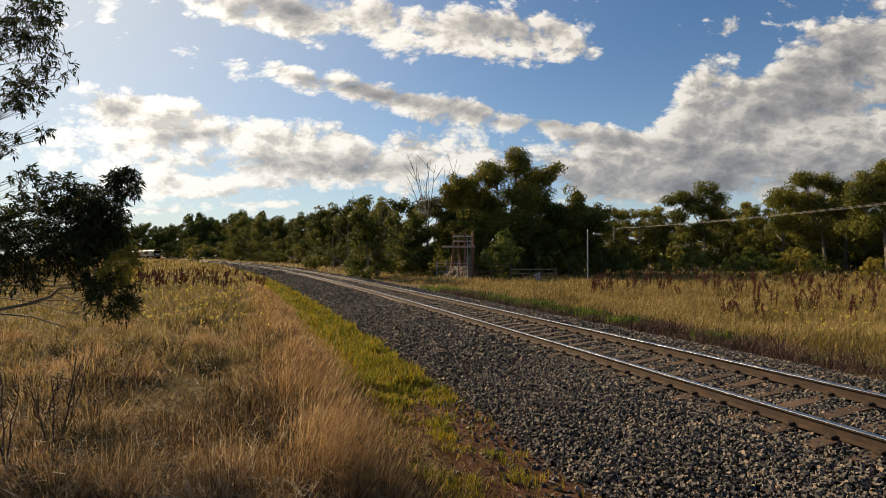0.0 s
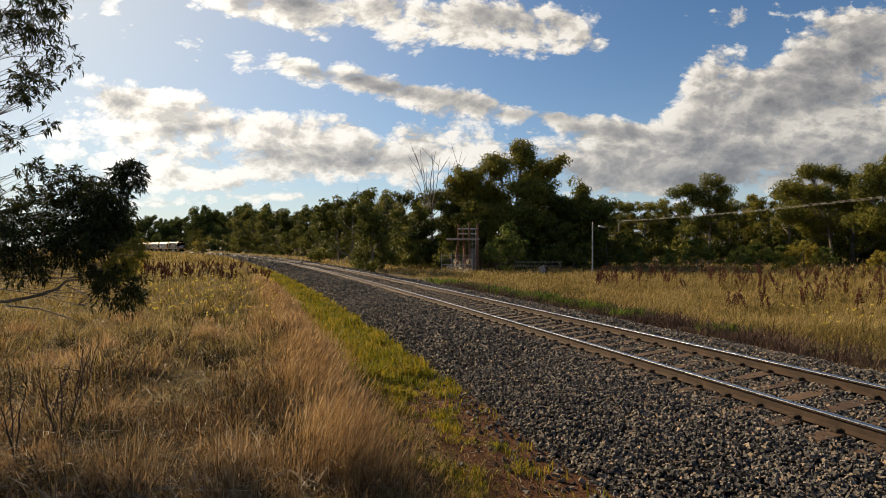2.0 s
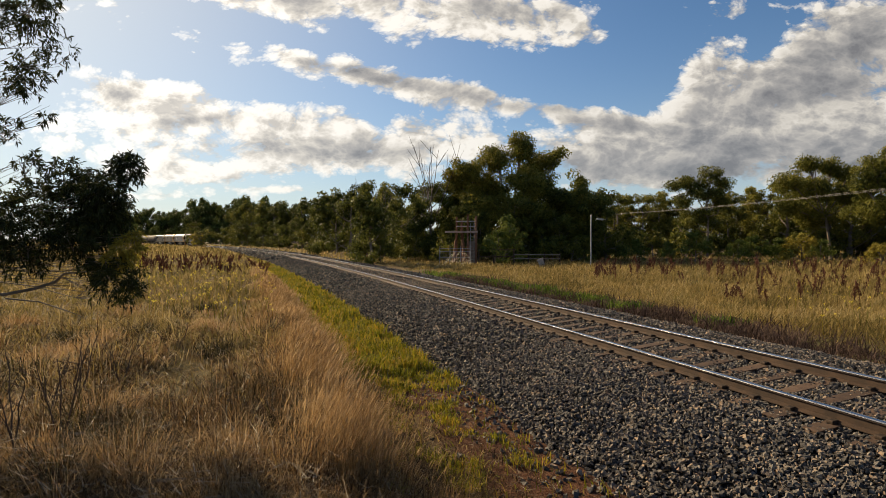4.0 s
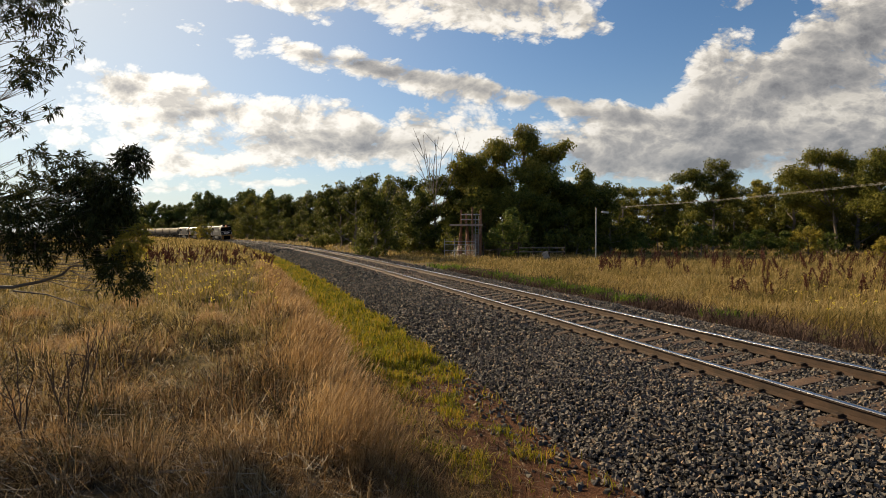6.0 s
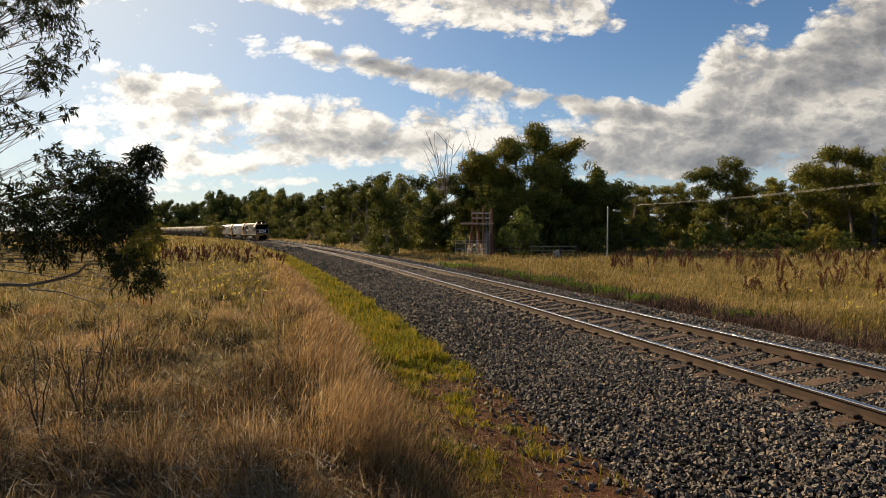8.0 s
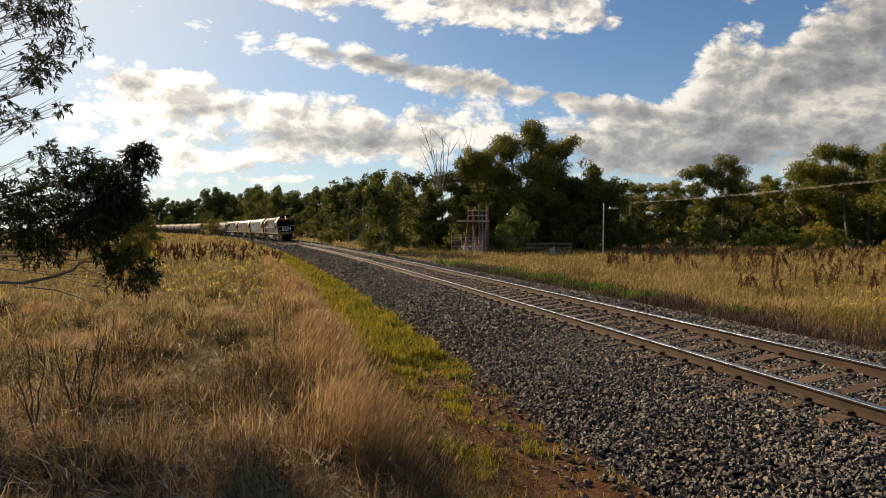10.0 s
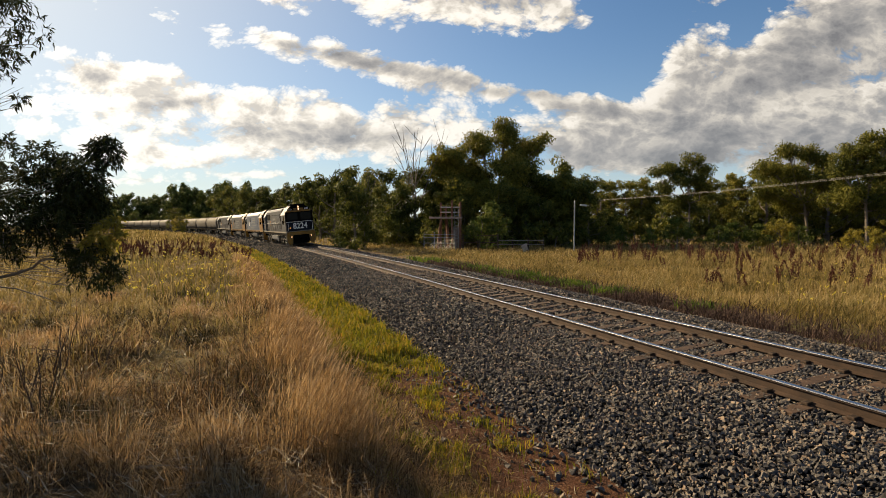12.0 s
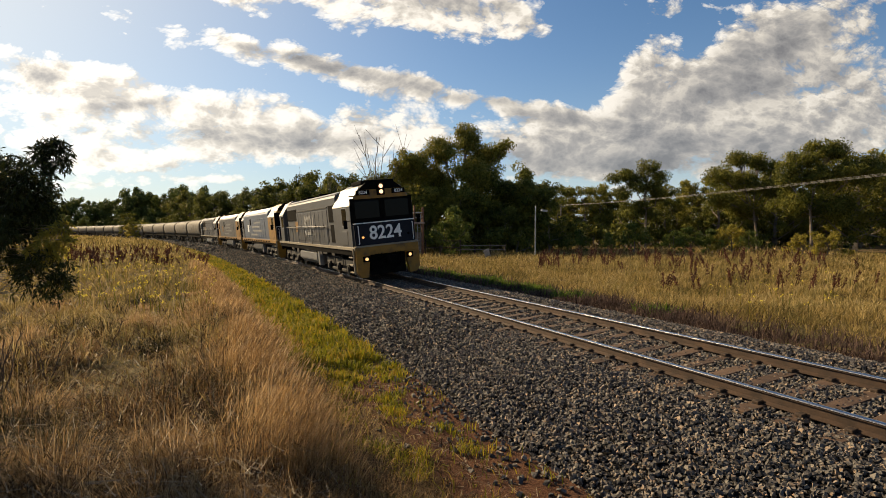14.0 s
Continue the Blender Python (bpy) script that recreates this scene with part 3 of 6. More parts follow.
def strays(n, seed):
    """Stones rolled off onto the soil beyond the toe."""
    v, t = stones(n * 4, 0.0, 16.0, 0.05, seed)
    k = len(v) // 8
    r = np.random.RandomState(seed + 50)
    c = v.reshape(k, 8, 3)[:n]
    s = r.uniform(0, 16, len(c))
    q = -3.95 - np.abs(r.randn(len(c))) * 0.45
    p = on_track(s, q)
    p[:, 2] = ground_height(p[:, 0], p[:, 1], s, q) + 0.01
    c = c - c.mean(1, keepdims=True) + p[:, None]
    return c.reshape(-1, 3), t[:len(c) * 12]


def build_stones():
    v0, t0 = stones(66000, -1.0, 12.0, 0.041, 1)
    v1, t1 = stones(34000, 12.0, 30.0, 0.052, 2)
    v2, t2 = stones(14000, 30.0, 75.0, 0.085, 3)
    v3, t3 = stones(3000, -6.0, -1.0, 0.07, 4)
    v4, t4 = strays(900, 5)
    v5, t5 = stones(5500, 75.0, 190.0, 0.20, 6)
    v, t, b = [], [], 0
    for a, f in ((v0, t0), (v1, t1), (v2, t2), (v3, t3), (v4, t4), (v5, t5)):
        v.append(a)
        t.append(f + b)
        b += len(a)
    tagged(new("ballast_stones", fast_mesh("ballast_stones", np.concatenate(v), np.concatenate(t), M_STONE)),
           "loose dark grey crushed stone ballast beside the rails", "ballast", kind="stuff")


build_stones()


# ---- grass and weeds ----
def blades(x, y, z, length, width, lean, lean_dir, seed, curl=0.5):
    """Bent tapering blades: arrays of verts and tris."""
    r = np.random.RandomState(seed)
    n = len(x)
    face = r.uniform(0, np.pi, n)
    wx, wy = np.cos(face) * width / 2, np.sin(face) * width / 2
    lx, ly = np.cos(lean_dir) * lean * length, np.sin(lean_dir) * lean * length
    base = np.stack([x, y, z], -1)
    mid = base + np.stack([lx * 0.35, ly * 0.35, length * 0.58], -1)
    tip = base + np.stack([lx, ly, length * (1.0 - curl * lean * 0.55)], -1)
    w = np.stack([wx, wy, 0 * wx], -1)
    v = np.stack([base - w, base + w, mid - w * 0.8, mid + w * 0.8, tip], 1)
    t = np.array([(0, 1, 3), (0, 3, 2), (2, 3, 4)])[None] + (np.arange(n) * 5)[:, None, None]
    return v.reshape(-1, 3), t.reshape(-1, 3)


def scatter(n, r_lo, r_hi, a_lo, a_hi, seed, power=1.0):
    """Places round the eye, evenly over angle and over the logarithm of the distance."""
    r = np.random.RandomState(seed)
    d = np.exp(r.uniform(math.log(r_lo), math.log(r_hi), n))
    a = np.radians(r.uniform(a_lo, a_hi, n))
    return d * np.sin(a), d * np.cos(a), d, r


def grass_object(name, chunks, mat, label, category="grass"):
    v, t, b = [], [], 0
    for a, f in chunks:
        v.append(a)
        t.append(f + b)
        b += len(a)
    return tagged(new(name, fast_mesh(name, np.concatenate(v), np.concatenate(t), mat)), label, category, kind="stuff")


def build_grass():
    # tangled dry grass on the bank by the camera
    x, y, d, r = scatter(262000, 1.5, 75, -44, 38, 21)
    s, q = track_coords(x, y)
    clump = rough_noise(x, y, 0.45, 31) + 0.6 * rough_noise(x, y, 1.5, 32)
    ok = (q < -6.35 + 0.25 * rough_noise(x, y, 0.4, 33)) & (r.uniform(-2.2, 1.0, len(x)) < clump)
    soil = (q < -4.5) & (q > -6.5) & (s < 11) & (r.uniform(0, 1, len(x)) < 0.16 + 0.5 * np.clip(-4.8 - q, 0, 1)) & (clump > -0.7)
    ok |= soil
    x, y, d, s, q, clump = x[ok], y[ok], d[ok], s[ok], q[ok], clump[ok]
    n = len(x)
    length = np.clip((0.28 + 0.15 * clump) * np.exp(r.uniform(-0.6, 0.4, n)), 0.08, 0.8) * np.where(q > -6.2, 0.45, 1.0)
    width = np.clip(0.0011 * d, 0.0032, 0.05) * r.uniform(0.5, 1.6, n)
    lean = np.abs(r.normal(1.05, 0.8, n)) * np.clip(1.1 - 0.3 * clump, 0.4, 1.5)
    z = ground_height(x, y, s, q) - 0.02
    turn = r.uniform(0, 6.28, n)
    close = d < 10.5 * np.exp(r.normal(0, 0.28, n))
    for here, mat, name, label in ((close, M_STRAW, "dry_grass", "tangled dry straw-brown grass on a low bank"),
                                   (~close, M_FIELD, "meadow_grass", "golden-green long grass beyond the brown tangle")):
        grass_object(name, [blades(x[here], y[here], z[here], length[here], width[here], lean[here], turn[here], 22, 0.85)], mat, label)
    # tussocks heaped over the bank: dark olive ones, and pale bleached ones
    def tussocks(count, seed, blades_each, tall, d0, d1, q_hi):
        g = np.random.RandomState(seed)
        dd = np.exp(g.uniform(math.log(d0), math.log(d1), count))
        aa = np.radians(g.uniform(-44, 24, count))
        cx, cy = dd * np.sin(aa), dd * np.cos(aa)
        _, cq = track_coords(cx, cy)
        cx, cy, dd = cx[cq < q_hi], cy[cq < q_hi], dd[cq < q_hi]
        size = np.exp(g.uniform(-0.5, 0.4, len(cx)))
        m = np.repeat(np.arange(len(cx)), blades_each)
        turn_out, out = g.uniform(0, 6.28, len(m)), np.abs(g.randn(len(m))) * 0.16 * size[m]
        bx, by = cx[m] + np.cos(turn_out) * out, cy[m] + np.sin(turn_out) * out
        ln = tall * size[m] * np.exp(g.uniform(-0.6, 0.3, len(m)))
        return blades(bx, by, ground_height(bx, by) - 0.02, ln, np.clip(0.0009 * dd[m], 0.0026, 0.03) * g.uniform(0.6, 1.4, len(m)), np.abs(g.normal(0.75, 0.45, len(m))),
                      turn_out + g.normal(0, 0.5, len(m)), seed + 1, 0.95)

    g = np.random.RandomState(241)
    fs, fq = g.uniform(1.5, 10.5, 9000), -6.6 + 0.45 * g.randn(9000)
    fp = on_track(fs, fq)
    keep = rough_noise(fp[:, 0], fp[:, 1], 0.9, 242) > -0.35
    fs, fq, fp = fs[keep], fq[keep], fp[keep]
    fringe = blades(fp[:, 0], fp[:, 1], ground_height(fp[:, 0], fp[:, 1], fs, fq) - 0.02, 0.34 * np.exp(g.uniform(-0.6, 0.35, len(fs))), 0.0036 * g.uniform(0.6, 1.4, len(fs)),
                    np.abs(g.normal(0.6, 0.45, len(fs))), g.uniform(0, 6.28, len(fs)), 243, 0.9)
    grass_object("fringe_grass", [fringe], M_CREST, "short pale golden grass fringing the bare soil")
    grass_object("dark_tussocks", [tussocks(120, 211, 260, 0.32, 5.5, 17, -6.6)], M_TUFT, "dark olive grass tussocks among dry straw")
    grass_object("pale_tussocks", [tussocks(130, 223, 200, 0.38, 2.6, 20, -6.4)], M_CREST, "pale bleached grass tussocks on the bank")
    # the same field further off, towards the curve
    x, y, d, r = scatter(36000, 62, 420, -50, 5, 28)
    s, q = track_coords(x, y)
    ok = (q < -4.6)
    x, y, d, s, q = x[ok], y[ok], d[ok], s[ok], q[ok]
    n = len(x)
    far = blades(x, y, ground_height(x, y, s, q) - 0.05, 0.5 * np.exp(r.uniform(-0.5, 0.4, n)), 0.0022 * d, np.abs(r.normal(0.4, 0.4, n)), r.uniform(0, 6.28, n), 29)
    x, y, d, r = scatter(14000, 70, 420, -35, 40, 30)
    s, q = track_coords(x, y)
    ok = (q > 4.2)
    x, y, d, s, q = x[ok], y[ok], d[ok], s[ok], q[ok]
    n = len(x)
    far2 = blades(x, y, ground_height(x, y, s, q) - 0.05, 0.5 * np.exp(r.uniform(-0.5, 0.4, n)), 0.0022 * d, np.abs(r.normal(0.4, 0.4, n)), r.uniform(0, 6.28, n), 31)
    grass_object("distant_grass", [far, far2], M_FIELD, "distant dull golden field grass towards the curve")
    # crest of tall seeding grass along the top of the bank
    r = np.random.RandomState(23)
    n = 30000
    s = 5.0 + 42 * r.uniform(0, 1, n) ** 1.8
    q = -6.95 + 0.24 * r.randn(n) + 0.30 * rough_noise(s, 0 * s, 0.22, 24) - 0.25 * np.clip((6 - s) / 4, 0, 1)
    p = on_track(s, q)
    x, y = p[:, 0], p[:, 1]
    tuft = rough_noise(x, y, 0.55, 25)
    ok = (r.uniform(-1.3, 0.9, n) < tuft) & (r.uniform(0, 1, n) < np.clip((s - 2) / 7, 0.45, 1))
    x, y, s, q, tuft = x[ok], y[ok], s[ok], q[ok], tuft[ok]
    n = len(x)
    length = np.clip((0.55 + 0.16 * tuft) * np.exp(r.uniform(-0.4, 0.25, n)) * np.clip(1.15 - s / 60, 0.5, 1.0), 0.2, 1.05)
    d = np.hypot(x, y)
    z = ground_height(x, y, s, q) - 0.02
    lean, turn = np.clip(r.normal(0.40, 0.30, n), 0, 1.2), r.normal(0.15, 0.85, n)
    stalks = blades(x, y, z, length, np.clip(0.0007 * d, 0.003, 0.02), lean, turn, 26, 0.9)
    # seed heads carried on by the tips
    tip = np.stack([x + np.cos(turn) * lean * length * 0.92, y + np.sin(turn) * lean * length * 0.92, z + length * (0.97 - 0.9 * lean * 0.5)], -1)
    k = r.uniform(0, 1, n) < 0.75
    heads = blades(tip[k, 0], tip[k, 1], tip[k, 2] - 0.03, 0.12 * np.exp(r.uniform(-0.3, 0.3, k.sum())), np.clip(0.0011 * d[k], 0.0055, 0.03), 0 * d[k] + 0.9, turn[k], 27, 1.1)
    grass_object("seeding_grass", [stalks, heads], M_CREST, "tall pale golden seeding grass leaning over a ditch")
    # broken bleached stalks lying on the bank and the soil
    x, y, d, r = scatter(15000, 2.0, 18, -52, 32, 61)
    s, q = track_coords(x, y)
    ok = (q < -4.4)
    x, y, d, s, q = x[ok], y[ok], d[ok], s[ok], q[ok]
    n = len(x)
    lift = np.where(q < -6.4, r.uniform(0.0, 0.34, n), 0.012)
    a, ln = r.uniform(0, 6.28, n), r.uniform(0.08, 0.36, n)
    z = ground_height(x, y, s, q) + lift
    w = r.uniform(0.0015, 0.0036, n)
    dx, dy = np.cos(a), np.sin(a)
    v = np.stack([np.stack([x - dy * w, y + dx * w, z], -1), np.stack([x + dy * w, y - dx * w, z + w], -1),
                  np.stack([x + dx * ln, y + dy * ln, z + r.uniform(-0.02, 0.10, n) * (lift > 0.02)], -1)], 1)
    t = np.arange(n * 3).reshape(-1, 3)
    grass_object("straw_litter", [(v.reshape(-1, 3), t)], M_LITTER, "broken bleached stalks lying loose on the ground")
    # golden field beyond the track
    x, y, d, r = scatter(125000, 9, 75, -25, 44, 41)
    s, q = track_coords(x, y)
    ok = q > 5.5 + 0.5 * rough_noise(s, 0 * s, 0.2, 35) + 0.3 * r.randn(len(x))
    x, y, d, s, q = x[ok], y[ok], d[ok], s[ok], q[ok]
    n = len(x)
    length = (0.42 + 0.12 * rough_noise(x, y, 0.12, 36)) * np.exp(r.uniform(-0.6, 0.4, n)) * np.clip((q - 3.8) / 3.5, 0.35, 1)
    grass_object("field_grass", [blades(x, y, ground_height(x, y, s, q) - 0.02, length, np.clip(0.0010 * d, 0.004, 0.08), np.abs(r.normal(1.0, 0.7, n)),
                                        r.normal(0, 1.5, n), 42, 0.8)], M_FIELD, "golden-green field of long dry grass beyond the track")
    # low green strip in the ditch, and scattered tufts on the soil
    r = np.random.RandomState(51)
    n = 44000
    s = 11.0 * (190.0 / 11.0) ** r.uniform(0, 1, n) + 0.6 * r.randn(n)
    q = r.uniform(-6.35, -3.85, n) - np.clip((s - 18) / 40, 0, 0.5) * (r.uniform(0, 1, n) < 0.3)
    ok = (q < -3.98 + 0.2 * rough_noise(s, 0 * s, 0.3, 9))
    s2, q2 = r.uniform(1.0, 12.5, 36000), r.uniform(-6.6, -4.0, 36000)
    p2 = on_track(s2, q2)
    ok2 = r.uniform(0, 1, 36000) < 0.03 + 2.4 * np.clip(rough_noise(p2[:, 0], p2[:, 1], 0.75, 55) - 0.08, 0, 1) * np.clip((-4.2 - q2) / 0.9, 0.12, 1)
    s, q = np.concatenate([s[ok], s2[ok2]]), np.concatenate([q[ok], q2[ok2]])
    p = on_track(s, q)
    x, y = p[:, 0], p[:, 1]
    d = np.hypot(x, y)
    n = len(x)
    length = 0.16 * np.exp(r.uniform(-0.6, 0.6, n)) * (1 + 0.45 * rough_noise(x, y, 0.8, 56)) * np.where(s < 11.5, 0.62, 1.0)
    strip = blades(x, y, ground_height(x, y, s, q) - 0.01, length, np.clip(0.002 * d, 0.007, 0.08), np.abs(r.normal(0.6, 0.4, n)), r.uniform(0, 6.28, n), 52)
    # bright green patches at the outer toe of the ballast
    s = np.concatenate([r.normal(m, w, k) for m, w, k in [(17.0, 0.35, 500), (19.2, 0.55, 1100), (23.0, 0.9, 1300), (27.5, 1.6, 1100), (34.0, 2.5, 700), (13.0, 0.3, 250)]])
    q = 4.55 + 0.30 * r.randn(len(s))
    p = on_track(s, q)
    x, y = p[:, 0], p[:, 1]
    d = np.hypot(x, y)
    n = len(x)
    toe = blades(x, y, ground_height(x, y, s, q) - 0.01, 0.34 * np.exp(r.uniform(-0.6, 0.4, n)), np.clip(0.0022 * d, 0.01, 0.08), np.abs(r.normal(0.5, 0.4, n)),
                 r.uniform(0, 6.28, n), 59)
    # dead brown grass along the outer shoulder
    s, q = r.uniform(-3, 34, 24000), 4.25 + 0.62 * r.randn(24000)
    ok = (rough_noise(s, q, 0.5, 71) > -0.5) & (q > 2.9)
    s, q = s[ok], q[ok]
    p = on_track(s, q)
    x, y = p[:, 0], p[:, 1]
    n = len(x)
    d = np.hypot(x, y)
    brown = blades(x, y, np.maximum(ground_height(x, y, s, q), GRADE * s - 0.5) - 0.02, 0.31 * np.exp(r.uniform(-0.7, 0.5, n)) * (1 + 0.5 * rough_noise(x, y, 0.7, 72)), np.clip(0.0012 * d, 0.005, 0.04),
                   np.abs(r.normal(0.8, 0.5, n)), r.uniform(0, 6.28, n), 73, 0.9)
    grass_object("dead_grass", [brown], M_DEADGRASS, "short dead brown grass at the edge of the ballast")
    grass_object("lush_weeds", [toe], M_LUSH, "bright green weed clumps at the far toe of the ballast")
    grass_object("green_weeds", [strip], M_GREEN, "short yellow-green weeds along the toe of the ballast")


build_grass()


# ---- trees ----
def leaf_cloud(centres, radii, per, leaf, seed, droop=0.5, aspect=0.42, shell=False):
    """Leaves round clump centres: arrays of verts and tris, two triangles a leaf, folded along the middle."""
    r = np.random.RandomState(seed)
    c = np.repeat(np.asarray(centres, float), per, 0)
    rad = np.repeat(np.asarray(radii, float), per, 0)
    n = len(c)
    d = r.randn(n, 3)
    d /= np.linalg.norm(d, axis=1)[:, None]
    p = c + d * (r.uniform(0, 1, n) ** (0.22 if shell else 0.36))[:, None] * rad[:, None] * np.array([1.0, 1.0, 0.75])
    ax = r.randn(n, 3)
    ax[:, 2] -= droop * 1.6
    ax /= np.linalg.norm(ax, axis=1)[:, None]
    if shell:
        # leaves lie over the clump like shingles, loosely
        out = d + r.randn(n, 3) * 0.45
        ax = np.cross(out, r.randn(n, 3))
        ax[:, 2] -= 0.5
        ax /= np.linalg.norm(ax, axis=1)[:, None] + 1e-9
        side = np.cross(out, ax)
    else:
        side = np.cross(ax, r.randn(n, 3))
    side /= np.linalg.norm(side, axis=1)[:, None] + 1e-9
    ln = (leaf * np.exp(r.uniform(-0.4, 0.35, n)))[:, None]
    a, b = p, p + ax * ln
    m = p + ax * ln * 0.45
    v = np.stack([a, m + side * ln * aspect / 2, b, m - side * ln * aspect / 2], 1)
    t = np.array([(0, 1, 2), (0, 2, 3)])[None] + (np.arange(n) * 4)[:, None, None]
    return v.reshape(-1, 3), t.reshape(-1, 3)


def gum_tree(name, height, spread, seed, trunk_bare=0.25, clumps=60, per=110, leaf=0.30, mat=None, top_lean=0.0, clump_size=0.16, narrow=1.0):
    """A eucalypt: tapered trunk, forking limbs, crown of leaf clumps with gaps."""
    r = np.random.RandomState(seed)
    paths, ends = [], []

    def limb(start, direction, length, radius, level):
        k = 4
        pts, p, d = [np.array(start, float)], np.array(start, float), np.array(direction, float)
        for i in range(k):
            d = d + r.randn(3) * 0.16 + np.array([0, 0, 0.08])
            d /= np.linalg.norm(d)
            p = p + d * length / k
            pts.append(p.copy())
        rad = np.linspace(radius, radius * 0.35, k + 1)
        paths.append((pts, rad))
        if level < 2:
            for i in range(3 if level else 5):
                t = r.uniform(0.35, 1.0)
                q = pts[min(k, int(t * k))]
                nd = d * 0.4 + r.randn(3) * 0.75 + np.array([0, 0, 0.25])
                nd /= np.linalg.norm(nd)
                limb(q, nd, length * r.uniform(0.4, 0.65), radius * 0.42, level + 1)
        ends.append(pts[-1])
        ends.append(pts[-2])

    k = 8
    pts = [np.array([0, 0, -0.3])]
    lean = r.randn(2) * 0.05
    for i in range(k):
        pts.append(np.array([lean[0] * i + 0.02 * height * r.randn() * 0.4 + top_lean * (i / k) ** 2 * height * 0.2, lean[1] * i + 0.02 * height * r.randn() * 0.4,
                             height * 0.72 * (i + 1) / k]))
    rad = np.linspace(height * 0.026, height * 0.008, k + 1)
    paths.append((pts, rad))
    for i in range(9):
        t = trunk_bare + (1 - trunk_bare) * i / 8
        q = pts[min(k, max(1, int(t * k)))]
        a = r.uniform(0, 6.28)
        d = np.array([math.cos(a) * spread / height * 2.2, math.sin(a) * spread / height * 2.2, 0.55 + 0.5 * t])
        d /= np.linalg.norm(d)
        limb(q, d, height * 0.33 * (1.15 - 0.5 * t) * (0.6 + spread / height), height * 0.009, 1)
    v, t = tubes(paths, 3)
    v[:, :2] *= narrow
    ends = np.array(ends)
    ends[:, :2] *= narrow
    # fill the outline of the crown
    pick = ends[r.permutation(len(ends))[:clumps]]
    extra = clumps - len(pick)
    if extra > 0:
        j = pick[r.randint(0, len(pick), extra)] + r.randn(extra, 3) * height * 0.07
        pick = np.concatenate([pick, j])
    pick[:, 2] = np.clip(pick[:, 2], height * trunk_bare * 0.7, height)
    rad = height * clump_size * np.exp(r.uniform(-0.5, 0.3, len(pick))) * 0.62
    lv, lt = leaf_cloud(pick, rad, per, leaf, seed + 1, aspect=0.5, shell=True)
    tree = empty(name)
    part("trunk", fast_mesh("trunk", v, t, M_BARK), None, tree, "pale grey-brown bark")
    part("crown", fast_mesh("crown", lv, lt, mat or M_LEAF), None, tree)
    return tree


def shaped_gum(name, depth, foot_px, boughs, seed, mat, fork=0.42, per=150, leaf=0.30, clump=1.0):
    """A gum told by its boughs (column, row, half width, half height): a forked trunk, limbs to each bough, leaf clumps round them."""
    r = np.random.RandomState(seed)
    k = depth / 1012.4
    ends = [np.array([(px - foot_px) * k, 0.0, 2.55 + (449.3 - py) * k]) for px, py, _, _ in boughs]
    top = max(e[2] for e in ends)
    crotch = np.array([ends[0][0] * 0.25, 0.0, top * fork])
    w = top * 0.014
    paths = [([np.array([0, 0, -0.3]), crotch * np.array([0.3, 0, 0.45]), crotch], [w * 1.25, w, w * 0.85])]
    centres, radii = [], []
    for e, (_, _, rx, ry) in zip(ends, boughs):
        e = e + np.array([0, r.uniform(-1, 1) * rx * k * 0.8, 0])
        start = crotch * min(1.0, max(0.35, e[2] * 0.75 / crotch[2]))
        mid = (start + e) / 2 + np.array([r.randn() * 0.3, r.randn() * 0.3, -0.05 * top])
        paths.append(([start, mid, e], [w * 0.6, w * 0.4, w * 0.14]))
        n = max(4, int(rx * ry / 17))
        for i in range(n):
            d = r.randn(3)
            d /= np.linalg.norm(d)
            c = e + d * r.uniform(0.25, 1.0) * np.array([rx * k * 1.12, rx * k, ry * k * 1.05])
            paths.append(([mid + (e - mid) * r.uniform(0.2, 1), (e + c) / 2 + r.randn(3) * 0.15, c], [w * 0.18, w * 0.12, w * 0.05]))
            centres.append(c)
            radii.append(r.uniform(0.65, 1.25) * clump)
    v, t = tubes(paths, 5)
    lv, lt = leaf_cloud(centres, radii, per, leaf, seed + 1, aspect=0.42, shell=True)
    tree = empty(name)
    part("trunk", fast_mesh("trunk", v, t, M_BARK), None, tree, "pale grey-brown bark")
    part("crown", fast_mesh("crown", lv, lt, mat), None, tree)
    return tree


def ahead(px, depth):
    """The x of a place at that depth (y), by the pixel column at the start."""
    return (px - 784) / 1012.4 * depth


def plant(tree, x, y, scale=1.0, turn=0.0, first=False, sink=0.05, sz=None):
    z = float(ground_height(np.array([x]), np.array([y]))[0]) - sink
    ob = tree if first else copy_thing(tree, Matrix.Identity(4))
    ob.location, ob.rotation_euler, ob.scale = (x, y, z), (0, 0, turn), (scale, scale, sz or scale)
    return ob


